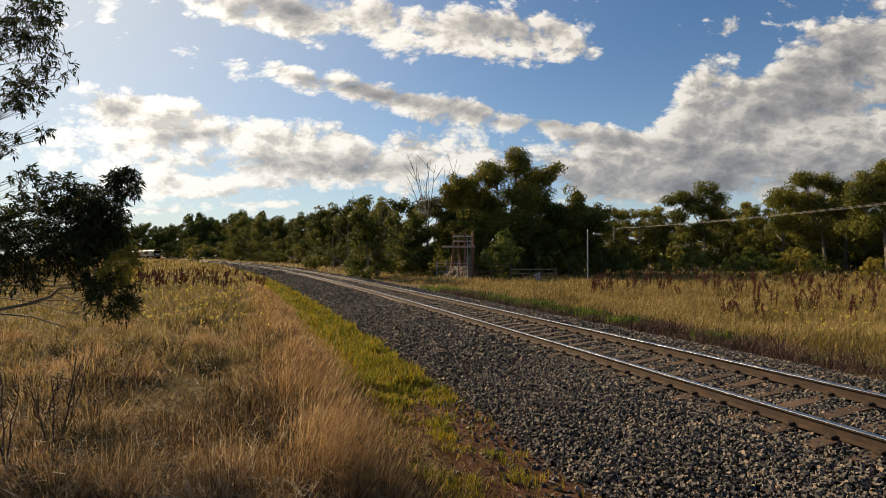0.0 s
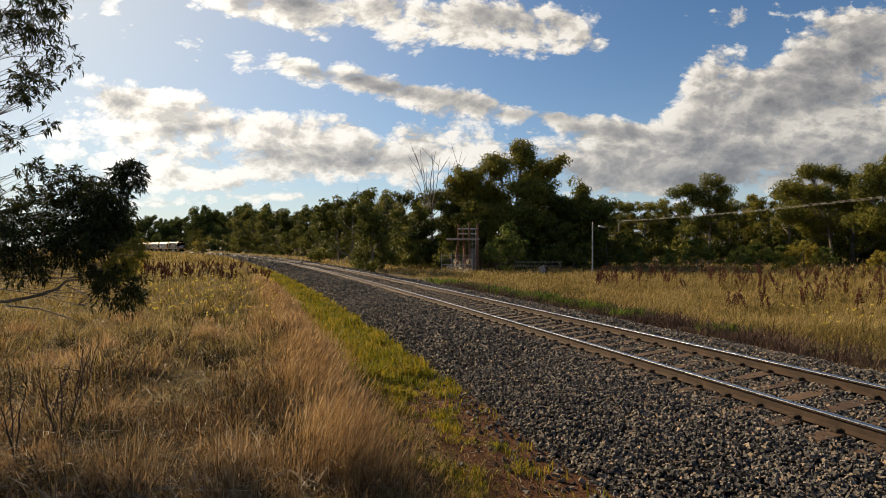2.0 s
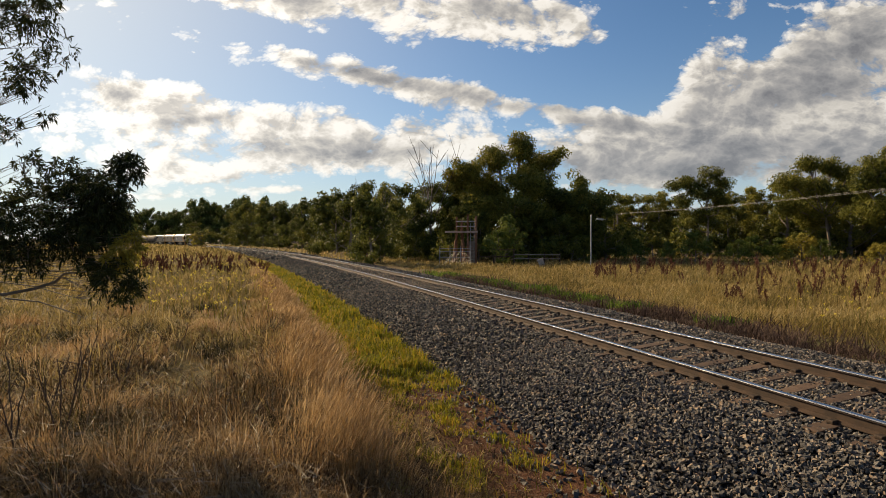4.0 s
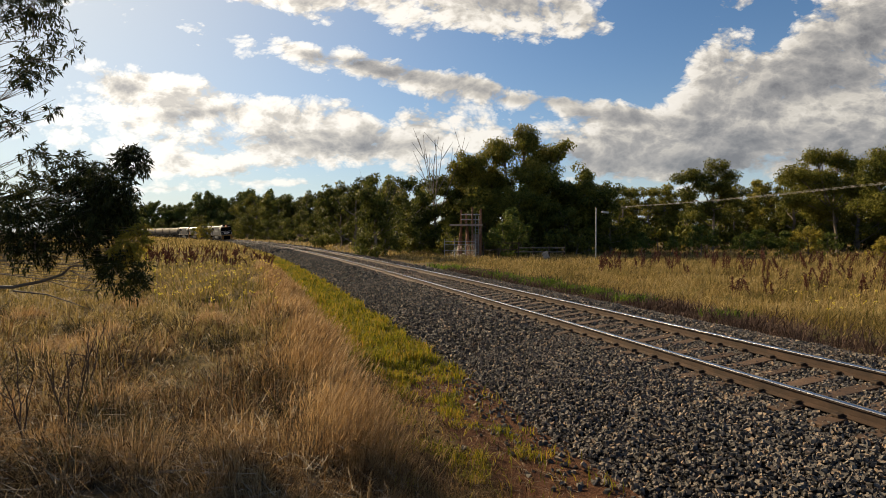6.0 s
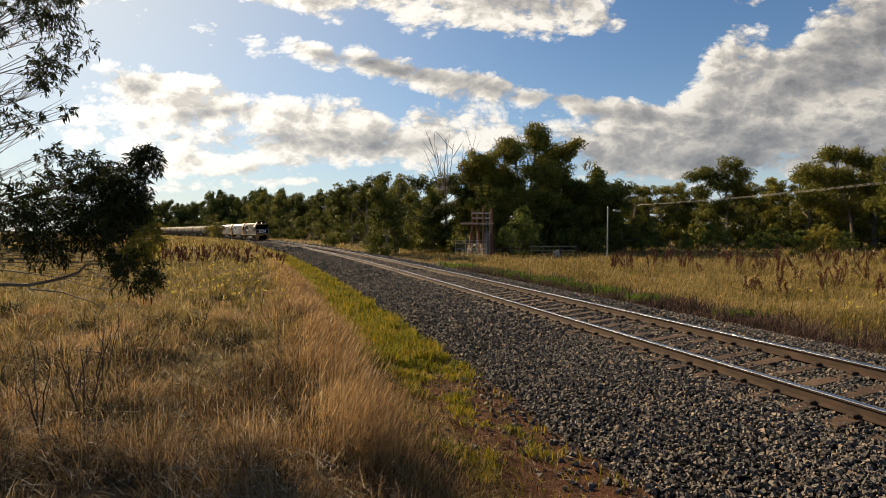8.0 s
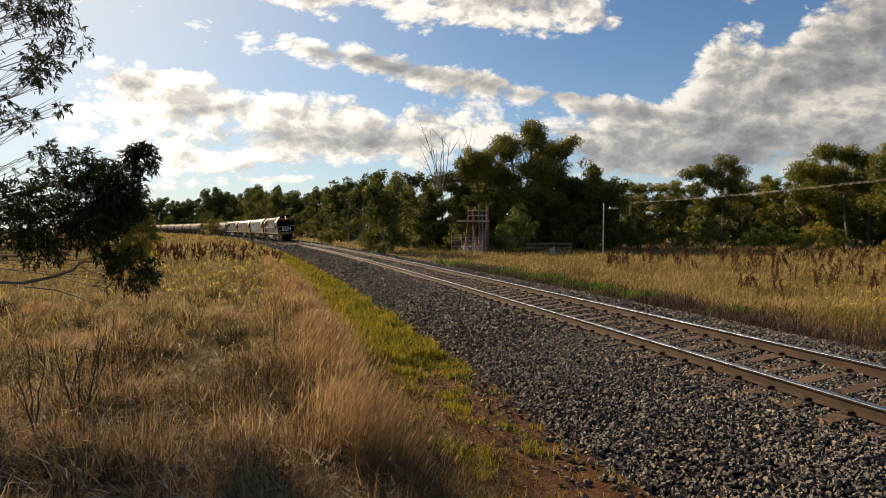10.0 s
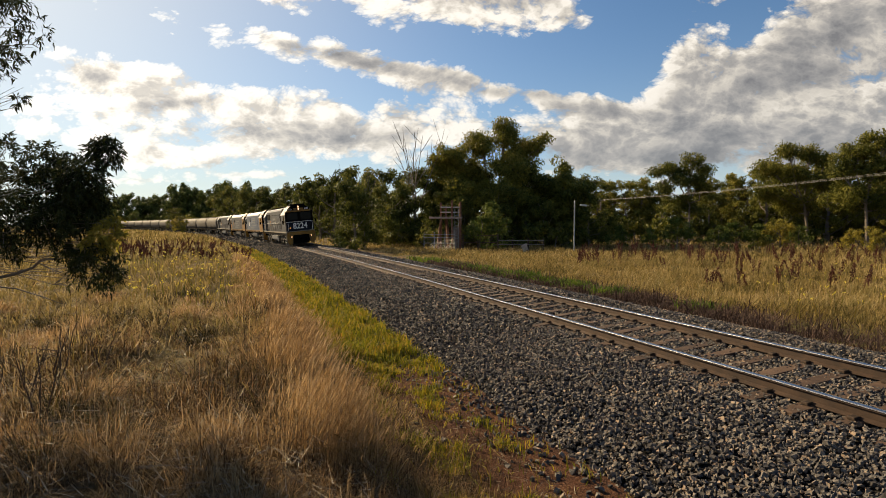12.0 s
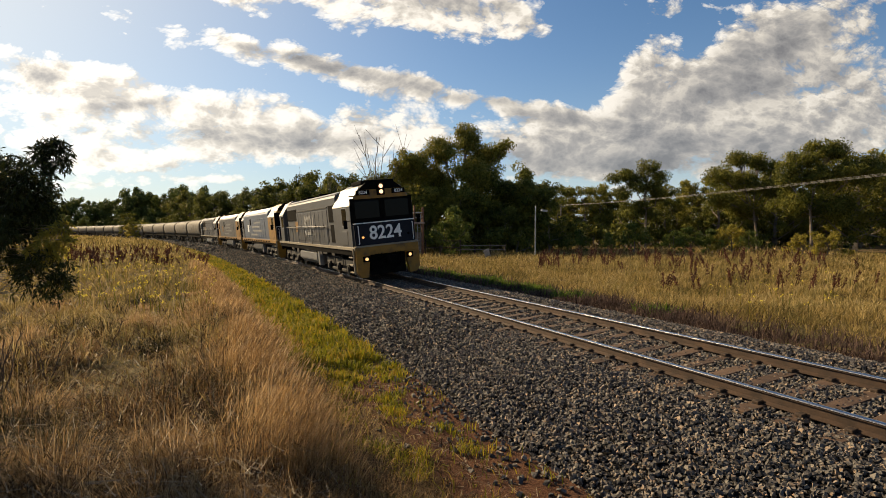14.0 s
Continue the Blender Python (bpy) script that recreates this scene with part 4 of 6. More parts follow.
def bare_tree(name, height, seed, spread=0.35):
    """A dead tree: trunk and a fan of thin rising branches, no leaves."""
    r = np.random.RandomState(seed)
    paths = []
    trunk = [np.array([0.03 * r.randn() * i, 0.03 * r.randn() * i, height * 0.6 * i / 6 - 0.3]) for i in range(7)]
    paths.append((trunk, np.linspace(height * 0.011, height * 0.006, 7)))
    for k in range(9):
        start = trunk[r.randint(3, 7)]
        a = r.uniform(0, 6.28)
        d = np.array([math.cos(a) * spread, math.sin(a) * spread, 1.0])
        pts, p = [start], start.copy()
        ln = (height - start[2]) * r.uniform(0.75, 1.0)
        for i in range(6):
            p = p + (d + r.randn(3) * 0.09) * ln / 6
            pts.append(p.copy())
        paths.append((pts, np.linspace(height * 0.0045, height * 0.0014, 7)))
        for m in range(3):
            q = pts[r.randint(2, 6)]
            e = d + r.randn(3) * 0.35
            paths.append(([q, q + e * ln * 0.14, q + e * ln * 0.30 + np.array([0, 0, 0.05])], [height * 0.0025, height * 0.0018, height * 0.001]))
    v, t = tubes(paths, 5)
    ob = empty(name)
    part("trunk", fast_mesh("trunk", v, t, M_BARK), None, ob, "bare weathered branches")
    return ob


def build_trees():
    r = random.Random(5)
    woods = "eucalyptus woodland"
    # the tall gum behind the steel frame
    big = shaped_gum("gum_tree", 72.0, 893, [(914, 292, 22, 26), (872, 312, 34, 18), (826, 332, 34, 20), (943, 318, 26, 18), (972, 308, 16, 13), (986, 297, 9, 8), (796, 350, 18, 18),
                                             (850, 362, 50, 26), (925, 352, 45, 24), (905, 400, 60, 30), (830, 400, 40, 30), (985, 380, 30, 22), (960, 420, 40, 34), (870, 440, 70, 26), (1000, 425, 40, 34)],
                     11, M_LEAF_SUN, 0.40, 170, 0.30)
    tagged(big, "tall spreading dark green gum tree with an uneven crown", "tree", woods)
    plant(big, ahead(893, 72), 72, 1.0, 0.0, True)
    lone = shaped_gum("gum_tree", 74.0, 1245, [(1250, 334, 20, 10), (1218, 346, 20, 12), (1278, 348, 14, 10), (1190, 352, 13, 7), (1240, 366, 34, 14), (1205, 380, 16, 10), (1268, 384, 16, 14),
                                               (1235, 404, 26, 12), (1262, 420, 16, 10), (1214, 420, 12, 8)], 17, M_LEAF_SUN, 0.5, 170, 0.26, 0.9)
    tagged(lone, "tall gum tree with round open crown and pale forked trunk", "tree", woods)
    plant(lone, ahead(1245, 74), 74, 1.0, 0.0, True)
    tall = shaped_gum("gum_tree", 70.0, 1462, [(1425, 318, 22, 14), (1470, 322, 24, 14), (1390, 346, 26, 14), (1500, 335, 18, 12), (1440, 360, 36, 18), (1490, 372, 26, 18), (1400, 390, 26, 18),
                                               (1450, 410, 36, 18)], 23, M_LEAF_SUN, 0.45, 170, 0.26, 0.95)
    tagged(tall, "tall olive gum tree with heaped sunlit leaf clumps", "tree", woods)
    plant(tall, ahead(1462, 70), 70, 1.0, 0.0, True)
    edge = shaped_gum("gum_tree", 60.0, 1570, [(1552, 318, 30, 18), (1600, 300, 34, 18), (1535, 352, 22, 16), (1580, 350, 40, 20), (1560, 395, 40, 22), (1630, 340, 36, 26), (1610, 400, 40, 24)],
                      29, M_LEAF_SUN, 0.42, 170, 0.25, 0.85)
    tagged(edge, "broad olive gum tree at the edge of the field", "tree", woods)
    plant(edge, ahead(1570, 60), 60, 1.0, 0.0, True)
    kinds = {}
    for key, h, sp, bare, clumps, per, leaf, size, mat, label in [
            ("a", 10, 7.5, 0.10, 85, 130, 0.27, 0.125, None, "dense dark olive gum tree in a belt of woodland"),
            ("b", 9, 8.0, 0.04, 85, 130, 0.27, 0.135, None, "dense low-branching dark olive gum tree"),
            ("c", 11, 6.0, 0.30, 60, 150, 0.27, 0.12, None, "open gum tree with a pale bare trunk"),
            ("d", 6, 5.5, 0.0, 55, 130, 0.22, 0.16, None, "rounded dark green bushy young gum tree"),
            ("fa", 15, 13, 0.06, 80, 110, 0.55, 0.13, M_LEAF_FAR, "distant dark green gum tree behind the curve"),
            ("fb", 12, 12, 0.0, 80, 110, 0.55, 0.15, M_LEAF_FAR, "distant broad dark green gum tree behind the curve"),
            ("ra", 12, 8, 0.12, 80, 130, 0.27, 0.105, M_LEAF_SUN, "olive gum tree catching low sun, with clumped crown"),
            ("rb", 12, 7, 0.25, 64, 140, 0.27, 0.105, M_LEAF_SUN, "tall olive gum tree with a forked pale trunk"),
            ("u", 3.2, 3.6, 0.0, 26, 44, 0.34, 0.24, None, "low dark shrub at the foot of the woodland"),
            ("g", 3.2, 2.6, 0.0, 30, 60, 0.22, 0.20, M_LEAF_BRIGHT, "light green leafy shrub"),
            ("y", 3.0, 3.4, 0.0, 30, 60, 0.22, 0.20, M_LEAF_GOLD, "golden-green leafy shrub catching the sun")]:
        t = gum_tree("gum_tree" if h > 5 else "shrub", h, sp, 100 + len(kinds) * 7, bare, clumps, per, leaf, mat, clump_size=size)
        tagged(t, label, "tree" if h > 5 else "shrub", woods if h > 5 else "shrubs along the field edge")
        kinds[key] = (t, h)
    used = set()

    def put(k, px, depth, h, turn=None):
        t, h0 = kinds[k]
        plant(t, ahead(px, depth), depth, h / h0 * (1 if turn is None else 1), r.uniform(0, 6.28) if turn is None else turn, k not in used)
        used.add(k)

    # round the tall gum
    for k, px, dep, h in [("a", 835, 74, 11.0), ("b", 955, 71, 10.0), ("b", 1005, 70, 9.0), ("d", 1045, 69, 8.6), ("b", 905, 67, 8.2), ("a", 790, 73, 10.0), ("b", 755, 70, 8.8),
                          ("c", 1012, 76, 11.5), ("d", 985, 66, 6.0), ("d", 1066, 66, 5.0), ("d", 840, 68, 6.5), ("d", 935, 68, 6.0), ("a", 1030, 75, 9.6), ("d", 720, 69, 6.8), ("b", 590, 100, 11.0)]:
        put(k, px, dep, h)
    # belt towards the curve
    for k in range(20):
        f = k / 19
        put(r.choice(["a", "b", "b"]), 735 - 320 * f + r.uniform(-8, 8), 76 + 150 * f ** 1.3 + r.uniform(0, 8), (9.8 + 7.4 * f) * r.uniform(0.85, 1.12))
    for k in range(14):
        f = k / 13
        put("d", 725 - 290 * f + r.uniform(-8, 8), 70 + 130 * f ** 1.3 + r.uniform(-2, 4), (4.8 + 5 * f) * r.uniform(0.8, 1.15))
    put("b", 652, 58, 7.6)
    put("d", 668, 60, 5.0)
    put("a", 615, 84, 11.3)
    # behind the far curve
    for k in range(26):
        px = 475 - 340 * k / 25 + r.uniform(-6, 6)
        h = 25.0 if 335 < px < 440 else (20.0 if px < 335 else 21.0)
        put(r.choice(["fa", "fb"]), px, 330 + 40 * (k / 25) + r.uniform(-15, 20), h * r.uniform(0.9, 1.1))
    for k in range(16):
        put("fb", 470 - 330 * k / 15 + r.uniform(-8, 8), 312 + r.uniform(-8, 8), 8.5 * r.uniform(0.8, 1.2))
    put("ra", 334, 150, 7.0)
    put("ra", 350, 146, 5.0)
    put("y", 342, 143, 3.6)
    # right-hand woods
    for k in range(30):
        px = 1085 + 740 * k / 29 + r.uniform(-10, 10)
        put(r.choice(["ra", "ra", "rb"]), px, 96 - 16 * k / 29 + r.uniform(-5, 10), float(np.interp(px, [1075, 1330, 1360, 1430, 1600], [9.6, 9.8, 11.6, 13.0, 13.6])) * r.uniform(0.82, 1.1))
    for px, dep, h in [(1385, 80, 11.4), (1660, 64, 13.0), (1730, 62, 12.5)]:
        put("ra", px, dep, h)
    for px, dep, h in [(1082, 92, 10.6), (1106, 96, 11.0), (1132, 92, 10.8), (1160, 95, 11.2), (1310, 92, 11.0), (1338, 90, 11.6), (1190, 96, 10.4), (1288, 95, 10.6)]:
        put("ra", px, dep, h)
    for k in range(34):
        put("u", 1060 + 720 * k / 33 + r.uniform(-9, 9), 84 + r.uniform(-8, 14), r.uniform(3.0, 5.6))
    for k in range(16):
        put("u", 1070 - 330 * k / 15 + r.uniform(-9, 9), 65 + r.uniform(-3, 4), r.uniform(2.2, 3.8))
    for px, dep, h in [(1225, 60, 3.4), (1332, 58, 3.0), (1172, 60, 2.4), (1300, 60, 2.6), (1375, 58, 2.8), (885, 60, 5.2), (870, 58, 3.6), (1118, 62, 2.6), (1445, 60, 2.6)]:
        put("g", px, dep, h)
    for px, dep, h in [(1412, 57, 3.0), (1550, 50, 2.4), (1388, 58, 2.2), (1600, 48, 2.4)]:
        put("y", px, dep, h)
    for px, dep, h, seed in [(757, 70, 13.6, 3), (660, 80, 10.6, 4)]:
        t = bare_tree("dead_tree", h, seed)
        tagged(t, "dead grey tree with thin bare rising branches", "dead tree", woods)
        plant(t, ahead(px, dep), dep, 1.0, 0.0, True)


build_trees()


def build_near_tree():
    """The gum whose outer boughs hang in beside the camera."""
    depth = 6.0
    r = np.random.RandomState(77)

    def at(px, py, dy=0.0):
        return np.array([(px - 784) / 1012.4 * depth, depth + dy, 2.066 + (450 - py) / 1012.4 * depth])

    foot = np.array([-7.6, 6.6, float(ground_height(np.array([-7.6]), np.array([6.6]))[0]) - 0.2])
    trunk = [foot + np.array([0.10 * math.sin(i * 0.9), 0.06 * math.cos(i * 1.3), 0.75 * i]) for i in range(11)]
    paths = [(trunk, np.linspace(0.16, 0.05, 11))]
    boughs = []
    # boughs: column, row, reach, leaves
    for px, py, rad, count in [(92, 342, 42, 1100), (40, 380, 48, 1000), (112, 400, 52, 1500), (10, 432, 50, 1000), (72, 448, 42, 750), (202, 322, 28, 850), (188, 366, 36, 1100),
                               (168, 418, 42, 1300), (140, 450, 40, 1000), (190, 395, 34, 800), (200, 512, 40, 800), (165, 502, 30, 500), (205, 545, 22, 260), (25, 485, 28, 300), (75, 490, 20, 120),
                               (-35, 400, 56, 800)]:
        boughs.append((at(px, py, r.uniform(-0.3, 0.3)), rad / 1012.4 * depth, count))
    # the thin, open upper boughs
    for px, py, rad, count in [(35, 30, 44, 800), (80, 12, 26, 260), (-20, 60, 55, 700), (22, 160, 34, 420), (104, 122, 34, 170), (70, 95, 36, 150), (66, 185, 26, 120), (88, 232, 16, 46),
                               (40, 262, 26, 100), (20, 312, 26, 160), (-40, 240, 50, 420)]:
        boughs.append((at(px, py, r.uniform(-0.3, 0.3)), rad / 1012.4 * depth, count))
    # same foliage coloured gold where sunlight comes through
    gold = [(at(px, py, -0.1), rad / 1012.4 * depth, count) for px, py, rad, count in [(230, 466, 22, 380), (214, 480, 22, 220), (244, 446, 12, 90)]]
    for k in range(9):
        a = r.uniform(1.6, 4.4)
        c = trunk[r.randint(5, 11)] + np.array([math.cos(a) * r.uniform(0.3, 1.6), math.sin(a) * r.uniform(0.3, 1.6), r.uniform(-0.3, 1.0)])
        c[0] = min(c[0], -6.2 - max(0.0, c[1] - 6.0) * 0.85)
        boughs.append((c, r.uniform(0.4, 0.7), 700))
    for c, rad, count in boughs + gold:
        start = trunk[int(np.clip((c[2] - 0.2) / 0.75 - 1.0, 2, 10))]
        pts = [start + (c - start) * f + np.array([0, 0, 0.22 * math.sin(f * math.pi) - 0.12 * f]) + r.randn(3) * 0.035 * (0 < f < 1) for f in np.linspace(0, 1, 8)]
        paths.append((pts, np.linspace(0.017, 0.002, 8)))
        for m in range(9):
            e = c + r.randn(3) * rad * 0.5
            q = pts[r.randint(4, 8)]
            paths.append(([q, (q + e) / 2 + r.randn(3) * 0.04, e], [0.005, 0.0035, 0.0014]))
    # the bent lower bough
    low = [at(px, py) for px, py in [(-260, 520), (-120, 548), (0, 549), (55, 538), (90, 526), (105, 512), (150, 508), (200, 505)]]
    paths.append((low, np.linspace(0.024, 0.007, 8)))
    paths.append(([at(0, 556), at(60, 562), at(110, 578), at(140, 590)], [0.010, 0.008, 0.006, 0.003]))
    tree = empty("gum_tree")
    tagged(tree, "gum tree with drooping dark narrow leaves hanging over dry grass", "tree")
    v, t = tubes(paths, 6)
    part("trunk", fast_mesh("trunk", v, t, M_BARK), None, tree, "grey-brown trunk and thin twigs")

    def sprays(c, rad, count, seed):
        """Hanging twigs set with narrow leaves on both sides."""
        q = np.random.RandomState(seed)
        k, on = max(3, int(count / 13)), 14
        d = q.randn(k, 3)
        d /= np.linalg.norm(d, axis=1)[:, None]
        start = c + d * (q.uniform(0, 1, k) ** 0.42)[:, None] * rad * np.array([1.0, 1.0, 0.95])
        way = d * 0.7 + q.randn(k, 3) * 0.5 + np.array([0, 0, 0.25])
        way /= np.linalg.norm(way, axis=1)[:, None]
        reach = rad * q.uniform(0.25, 0.62, k)
        f = q.uniform(0.0, 1.0, (k, on))
        p = start[:, None] + (way * reach[:, None])[:, None] * f[..., None]
        p[..., 2] -= 0.55 * reach[:, None] * f ** 2
        p += q.randn(k, on, 3) * 0.008
        ax = way[:, None] * 0.55 + q.randn(k, on, 3) * 0.55
        ax[..., 2] -= 0.25 + 0.65 * f
        p, ax = p.reshape(-1, 3), ax.reshape(-1, 3)
        ax /= np.linalg.norm(ax, axis=1)[:, None]
        side = np.cross(ax, q.randn(len(ax), 3))
        side /= np.linalg.norm(side, axis=1)[:, None] + 1e-9
        ln = (0.056 * np.exp(q.uniform(-0.4, 0.35, len(p))))[:, None]
        mid = p + ax * ln * 0.42
        end = p + ax * ln
        end[:, 2] -= 0.10 * ln[:, 0]
        lv = np.stack([p, mid + side * ln * 0.13, end, mid - side * ln * 0.13], 1)
        lt = np.array([(0, 1, 2), (0, 2, 3)])[None] + (np.arange(len(p)) * 4)[:, None, None]
        return lv.reshape(-1, 3), lt.reshape(-1, 3)

    def crown(items, mat, label, seed):
        vs, ts, b = [], [], 0
        for i, (c, rad, count) in enumerate(items):
            lv, lt = sprays(c, rad, count * 1.7, seed + i)
            vs.append(lv)
            ts.append(lt + b)
            b += len(lv)
        part("crown", fast_mesh("crown", np.concatenate(vs), np.concatenate(ts), mat), None, tree, label)

    crown(boughs, M_LEAF_NEAR, "narrow drooping leaves, darkened as a backlit silhouette", 300)
    crown(gold, M_LEAF_GOLD, "leaves painted yellow for sun shining through them", 400)


build_near_tree()


# ---- things in the field ----
def ground_z(x, y):
    return float(ground_height(np.array([x]), np.array([y]))[0])


def build_steel_frame():
    """The rusty signal staging behind its low fence."""
    d = 58.0
    ob = empty("signal_staging", Matrix.Translation((ahead(818, d), d, ground_z(ahead(818, d), d) - 0.05)))
    tagged(ob, "rusty steel signal staging with a platform and guard rails", "staging")
    k = d / 1012.4

    def x(px):
        return (px - 818) * k

    for px, dy, top in [(803, 0.9, 4.95), (822, -0.5, 5.15), (837, -0.5, 5.0), (812, 0.9, 4.6), (837, 0.9, 4.9)]:
        bm = bmesh.new()
        box(bm, (x(px) - 0.09, dy - 0.09, 0), (x(px) + 0.09, dy + 0.09, top), 0.015)
        part("post", bm, M_RUSTSTEEL, ob)
    bm = bmesh.new()
    box(bm, (x(782), -0.75, 3.30), (x(840), 1.15, 3.48), 0.02)
    part("platform", bm, M_STAGE, ob, "pale weathered platform edge")
    for z in (3.95, 4.45):
        bm = bmesh.new()
        for dy in (-0.5, 0.9):
            tube(bm, (x(803), dy, z), (x(838), dy, z), 0.045, sides=6)
        for px in (803, 837):
            tube(bm, (x(px), -0.5, z), (x(px), 0.9, z), 0.045, sides=6)
        part("guard_rail", bm, M_GALV, ob, "pale galvanised guard rail")
    for px, lean in [(800, 0.18), (815, -0.12)]:
        bm = bmesh.new()
        tube(bm, (x(px) - lean, 0.2, 0), (x(px) + lean, 0.2, 3.3), 0.17, 0.12, sides=8)
        part("brace", bm, M_RUSTSTEEL, ob)
    bm = bmesh.new()
    box(bm, (x(823), 0.0, 0), (x(835), 0.7, 2.5), 0.03)
    part("cabinet", bm, M_TIMBER, ob, "dull grey equipment cabinet")
    # ladder
    bm = bmesh.new()
    for px in (827, 833):
        tube(bm, (x(px), -0.62, 0), (x(px), -0.62, 4.3), 0.03, sides=6)
    for i in range(12):
        tube(bm, (x(827), -0.62, 0.3 + 0.33 * i), (x(833), -0.62, 0.3 + 0.33 * i), 0.02, sides=5)
    part("ladder", bm, M_GALV, ob)


def build_fences():
    d = 56.0
    z0 = ground_z(ahead(800, d), d)
    fence = empty("mesh_fence", Matrix.Translation((ahead(800, d), d, z0 - 0.05)))
    tagged(fence, "low galvanised wire mesh fence round the staging", "fence")
    k = d / 1012.4
    for px in (773, 791, 810, 828):
        bm = bmesh.new()
        tube(bm, ((px - 800) * k, 0, 0), ((px - 800) * k, 0, 2.0), 0.035, sides=6)
        part("post", bm, M_GALV, fence)
    bm = bmesh.new()
    for z in (0.9, 1.45, 1.75):
        tube(bm, ((773 - 800) * k, 0, z), ((828 - 800) * k, 0, z), 0.03, sides=5)
    part("rail", bm, M_GALV, fence)
    lo, hi = (773 - 800) * k, (828 - 800) * k
    paths = []
    for i in range(42):
        a = lo + (hi - lo) * i / 41
        for s in (-1, 1):
            b = a + s * 1.4
            f = 1.0
            if b < lo:
                f = (a - lo) / 1.4
            if b > hi:
                f = (hi - a) / 1.4
            if f > 0.05:
                paths.append(([(a, 0.0, 0.05), (a + s * 1.4 * f, 0.0, 0.05 + 1.4 * f)], [0.003, 0.003]))
    v, t = tubes(paths, 3)
    part("wire_mesh", fast_mesh("wire_mesh", v, t, M_WIRE), None, fence)
    # dark post-and-rail yard fence
    d = 57.0
    k = d / 1012.4
    yard = empty("yard_fence", Matrix.Translation((ahead(900, d), d, ground_z(ahead(900, d), d) - 0.05)))
    tagged(yard, "dark weathered post and rail yard fence", "fence")
    for px in (842, 868, 904, 930, 958, 985):
        bm = bmesh.new()
        h = 1.75 if px < 910 else 1.35
        box(bm, ((px - 900) * k - 0.07, -0.07, 0), ((px - 900) * k + 0.07, 0.07, h), 0.015)
        part("post", bm, M_TWIG, yard)
    for z, x0, x1 in [(1.62, 842, 904), (0.95, 842, 904), (1.15, 904, 985), (0.75, 904, 985)]:
        bm = bmesh.new()
        box(bm, ((x0 - 900) * k, -0.12, z - 0.05), ((x1 - 900) * k, -0.07, z + 0.05), 0.01)
        part("rail", bm, M_TIMBER if x0 > 850 else M_TWIG, yard)
    # fallen white board
    d = 52.0
    x = ahead(955, d)
    board = empty("board", Matrix.Translation((x, d, ground_z(x, d))) @ Euler((radians(12), radians(-25), 0.2)).to_matrix().to_4x4())
    tagged(board, "leaning pale weathered sheet board in the long grass", "board")
    bm = bmesh.new()
    box(bm, (-0.28, -0.02, 0.1), (0.28, 0.02, 0.85), 0.01)
    part("sheet", bm, M_GALV, board)
    bm = bmesh.new()
    tube(bm, (0, 0.04, -0.1), (0, 0.04, 0.5), 0.03, sides=6)
    part("stake", bm, M_TIMBER, board)


def build_pole():
    d = 55.0
    x = ahead(1040, d)
    ob = empty("light_pole", Matrix.Translation((x, d, ground_z(x, d) - 0.05)))
    tagged(ob, "slim pale steel light pole with a small lamp head", "light pole")
    bm = bmesh.new()
    tube(bm, (0, 0, 0), (0, 0, 4.85), 0.075, 0.055, sides=10)
    part("pole", bm, M_GALV, ob)
    bm = bmesh.new()
    box(bm, (-0.10, -0.12, 4.55), (0.55, 0.12, 4.72), 0.03, Matrix.Rotation(radians(8), 4, "Y"))
    part("lamp_head", bm, M_GALV, ob)
    bm = bmesh.new()
    tube(bm, (0, 0, 4.85), (0, 0, 5.02), 0.06, 0.02, sides=8)
    part("cap", bm, M_GALV, ob)
    # power line
    line = empty("power_line")
    tagged(line, "two sagging power wires on timber poles beside the woods", "power line")
    ends = [(26.3, 88.0), (31.3, 4.0)]
    for (px, py) in ends:
        z0 = ground_z(px, py)
        bm = bmesh.new()
        tube(bm, (px, py, z0 - 0.3), (px, py, 6.1), 0.15, 0.11, sides=10)
        part("pole", bm, M_TIMBER, line, "grey timber pole")
        bm = bmesh.new()
        box(bm, (px - 0.75, py - 0.05, 5.72), (px + 0.75, py + 0.05, 5.84), 0.01)
        part("crossarm", bm, M_TIMBER, line)
        for dx in (-0.6, 0.05, 0.6):
            bm = bmesh.new()
            tube(bm, (px + dx, py, 5.84), (px + dx, py, 5.98), 0.05, 0.03, sides=8)
            part("insulator", bm, M_PAINT_WHITE, line)
    for dx in (-0.6, 0.05, 0.6):
        pts = []
        for i in range(41):
            f = i / 40
            pts.append((ends[0][0] + dx + (ends[1][0] - ends[0][0]) * f, ends[0][1] + (ends[1][1] - ends[0][1]) * f, 5.96 - 0.75 * 4 * f * (1 - f) * 0.8))
        v, t = tubes([(pts, np.full(41, 0.009))], 5)
        part("wire", fast_mesh("wire", v, t, M_WIRE), None, line)


build_steel_frame()
build_fences()
build_pole()


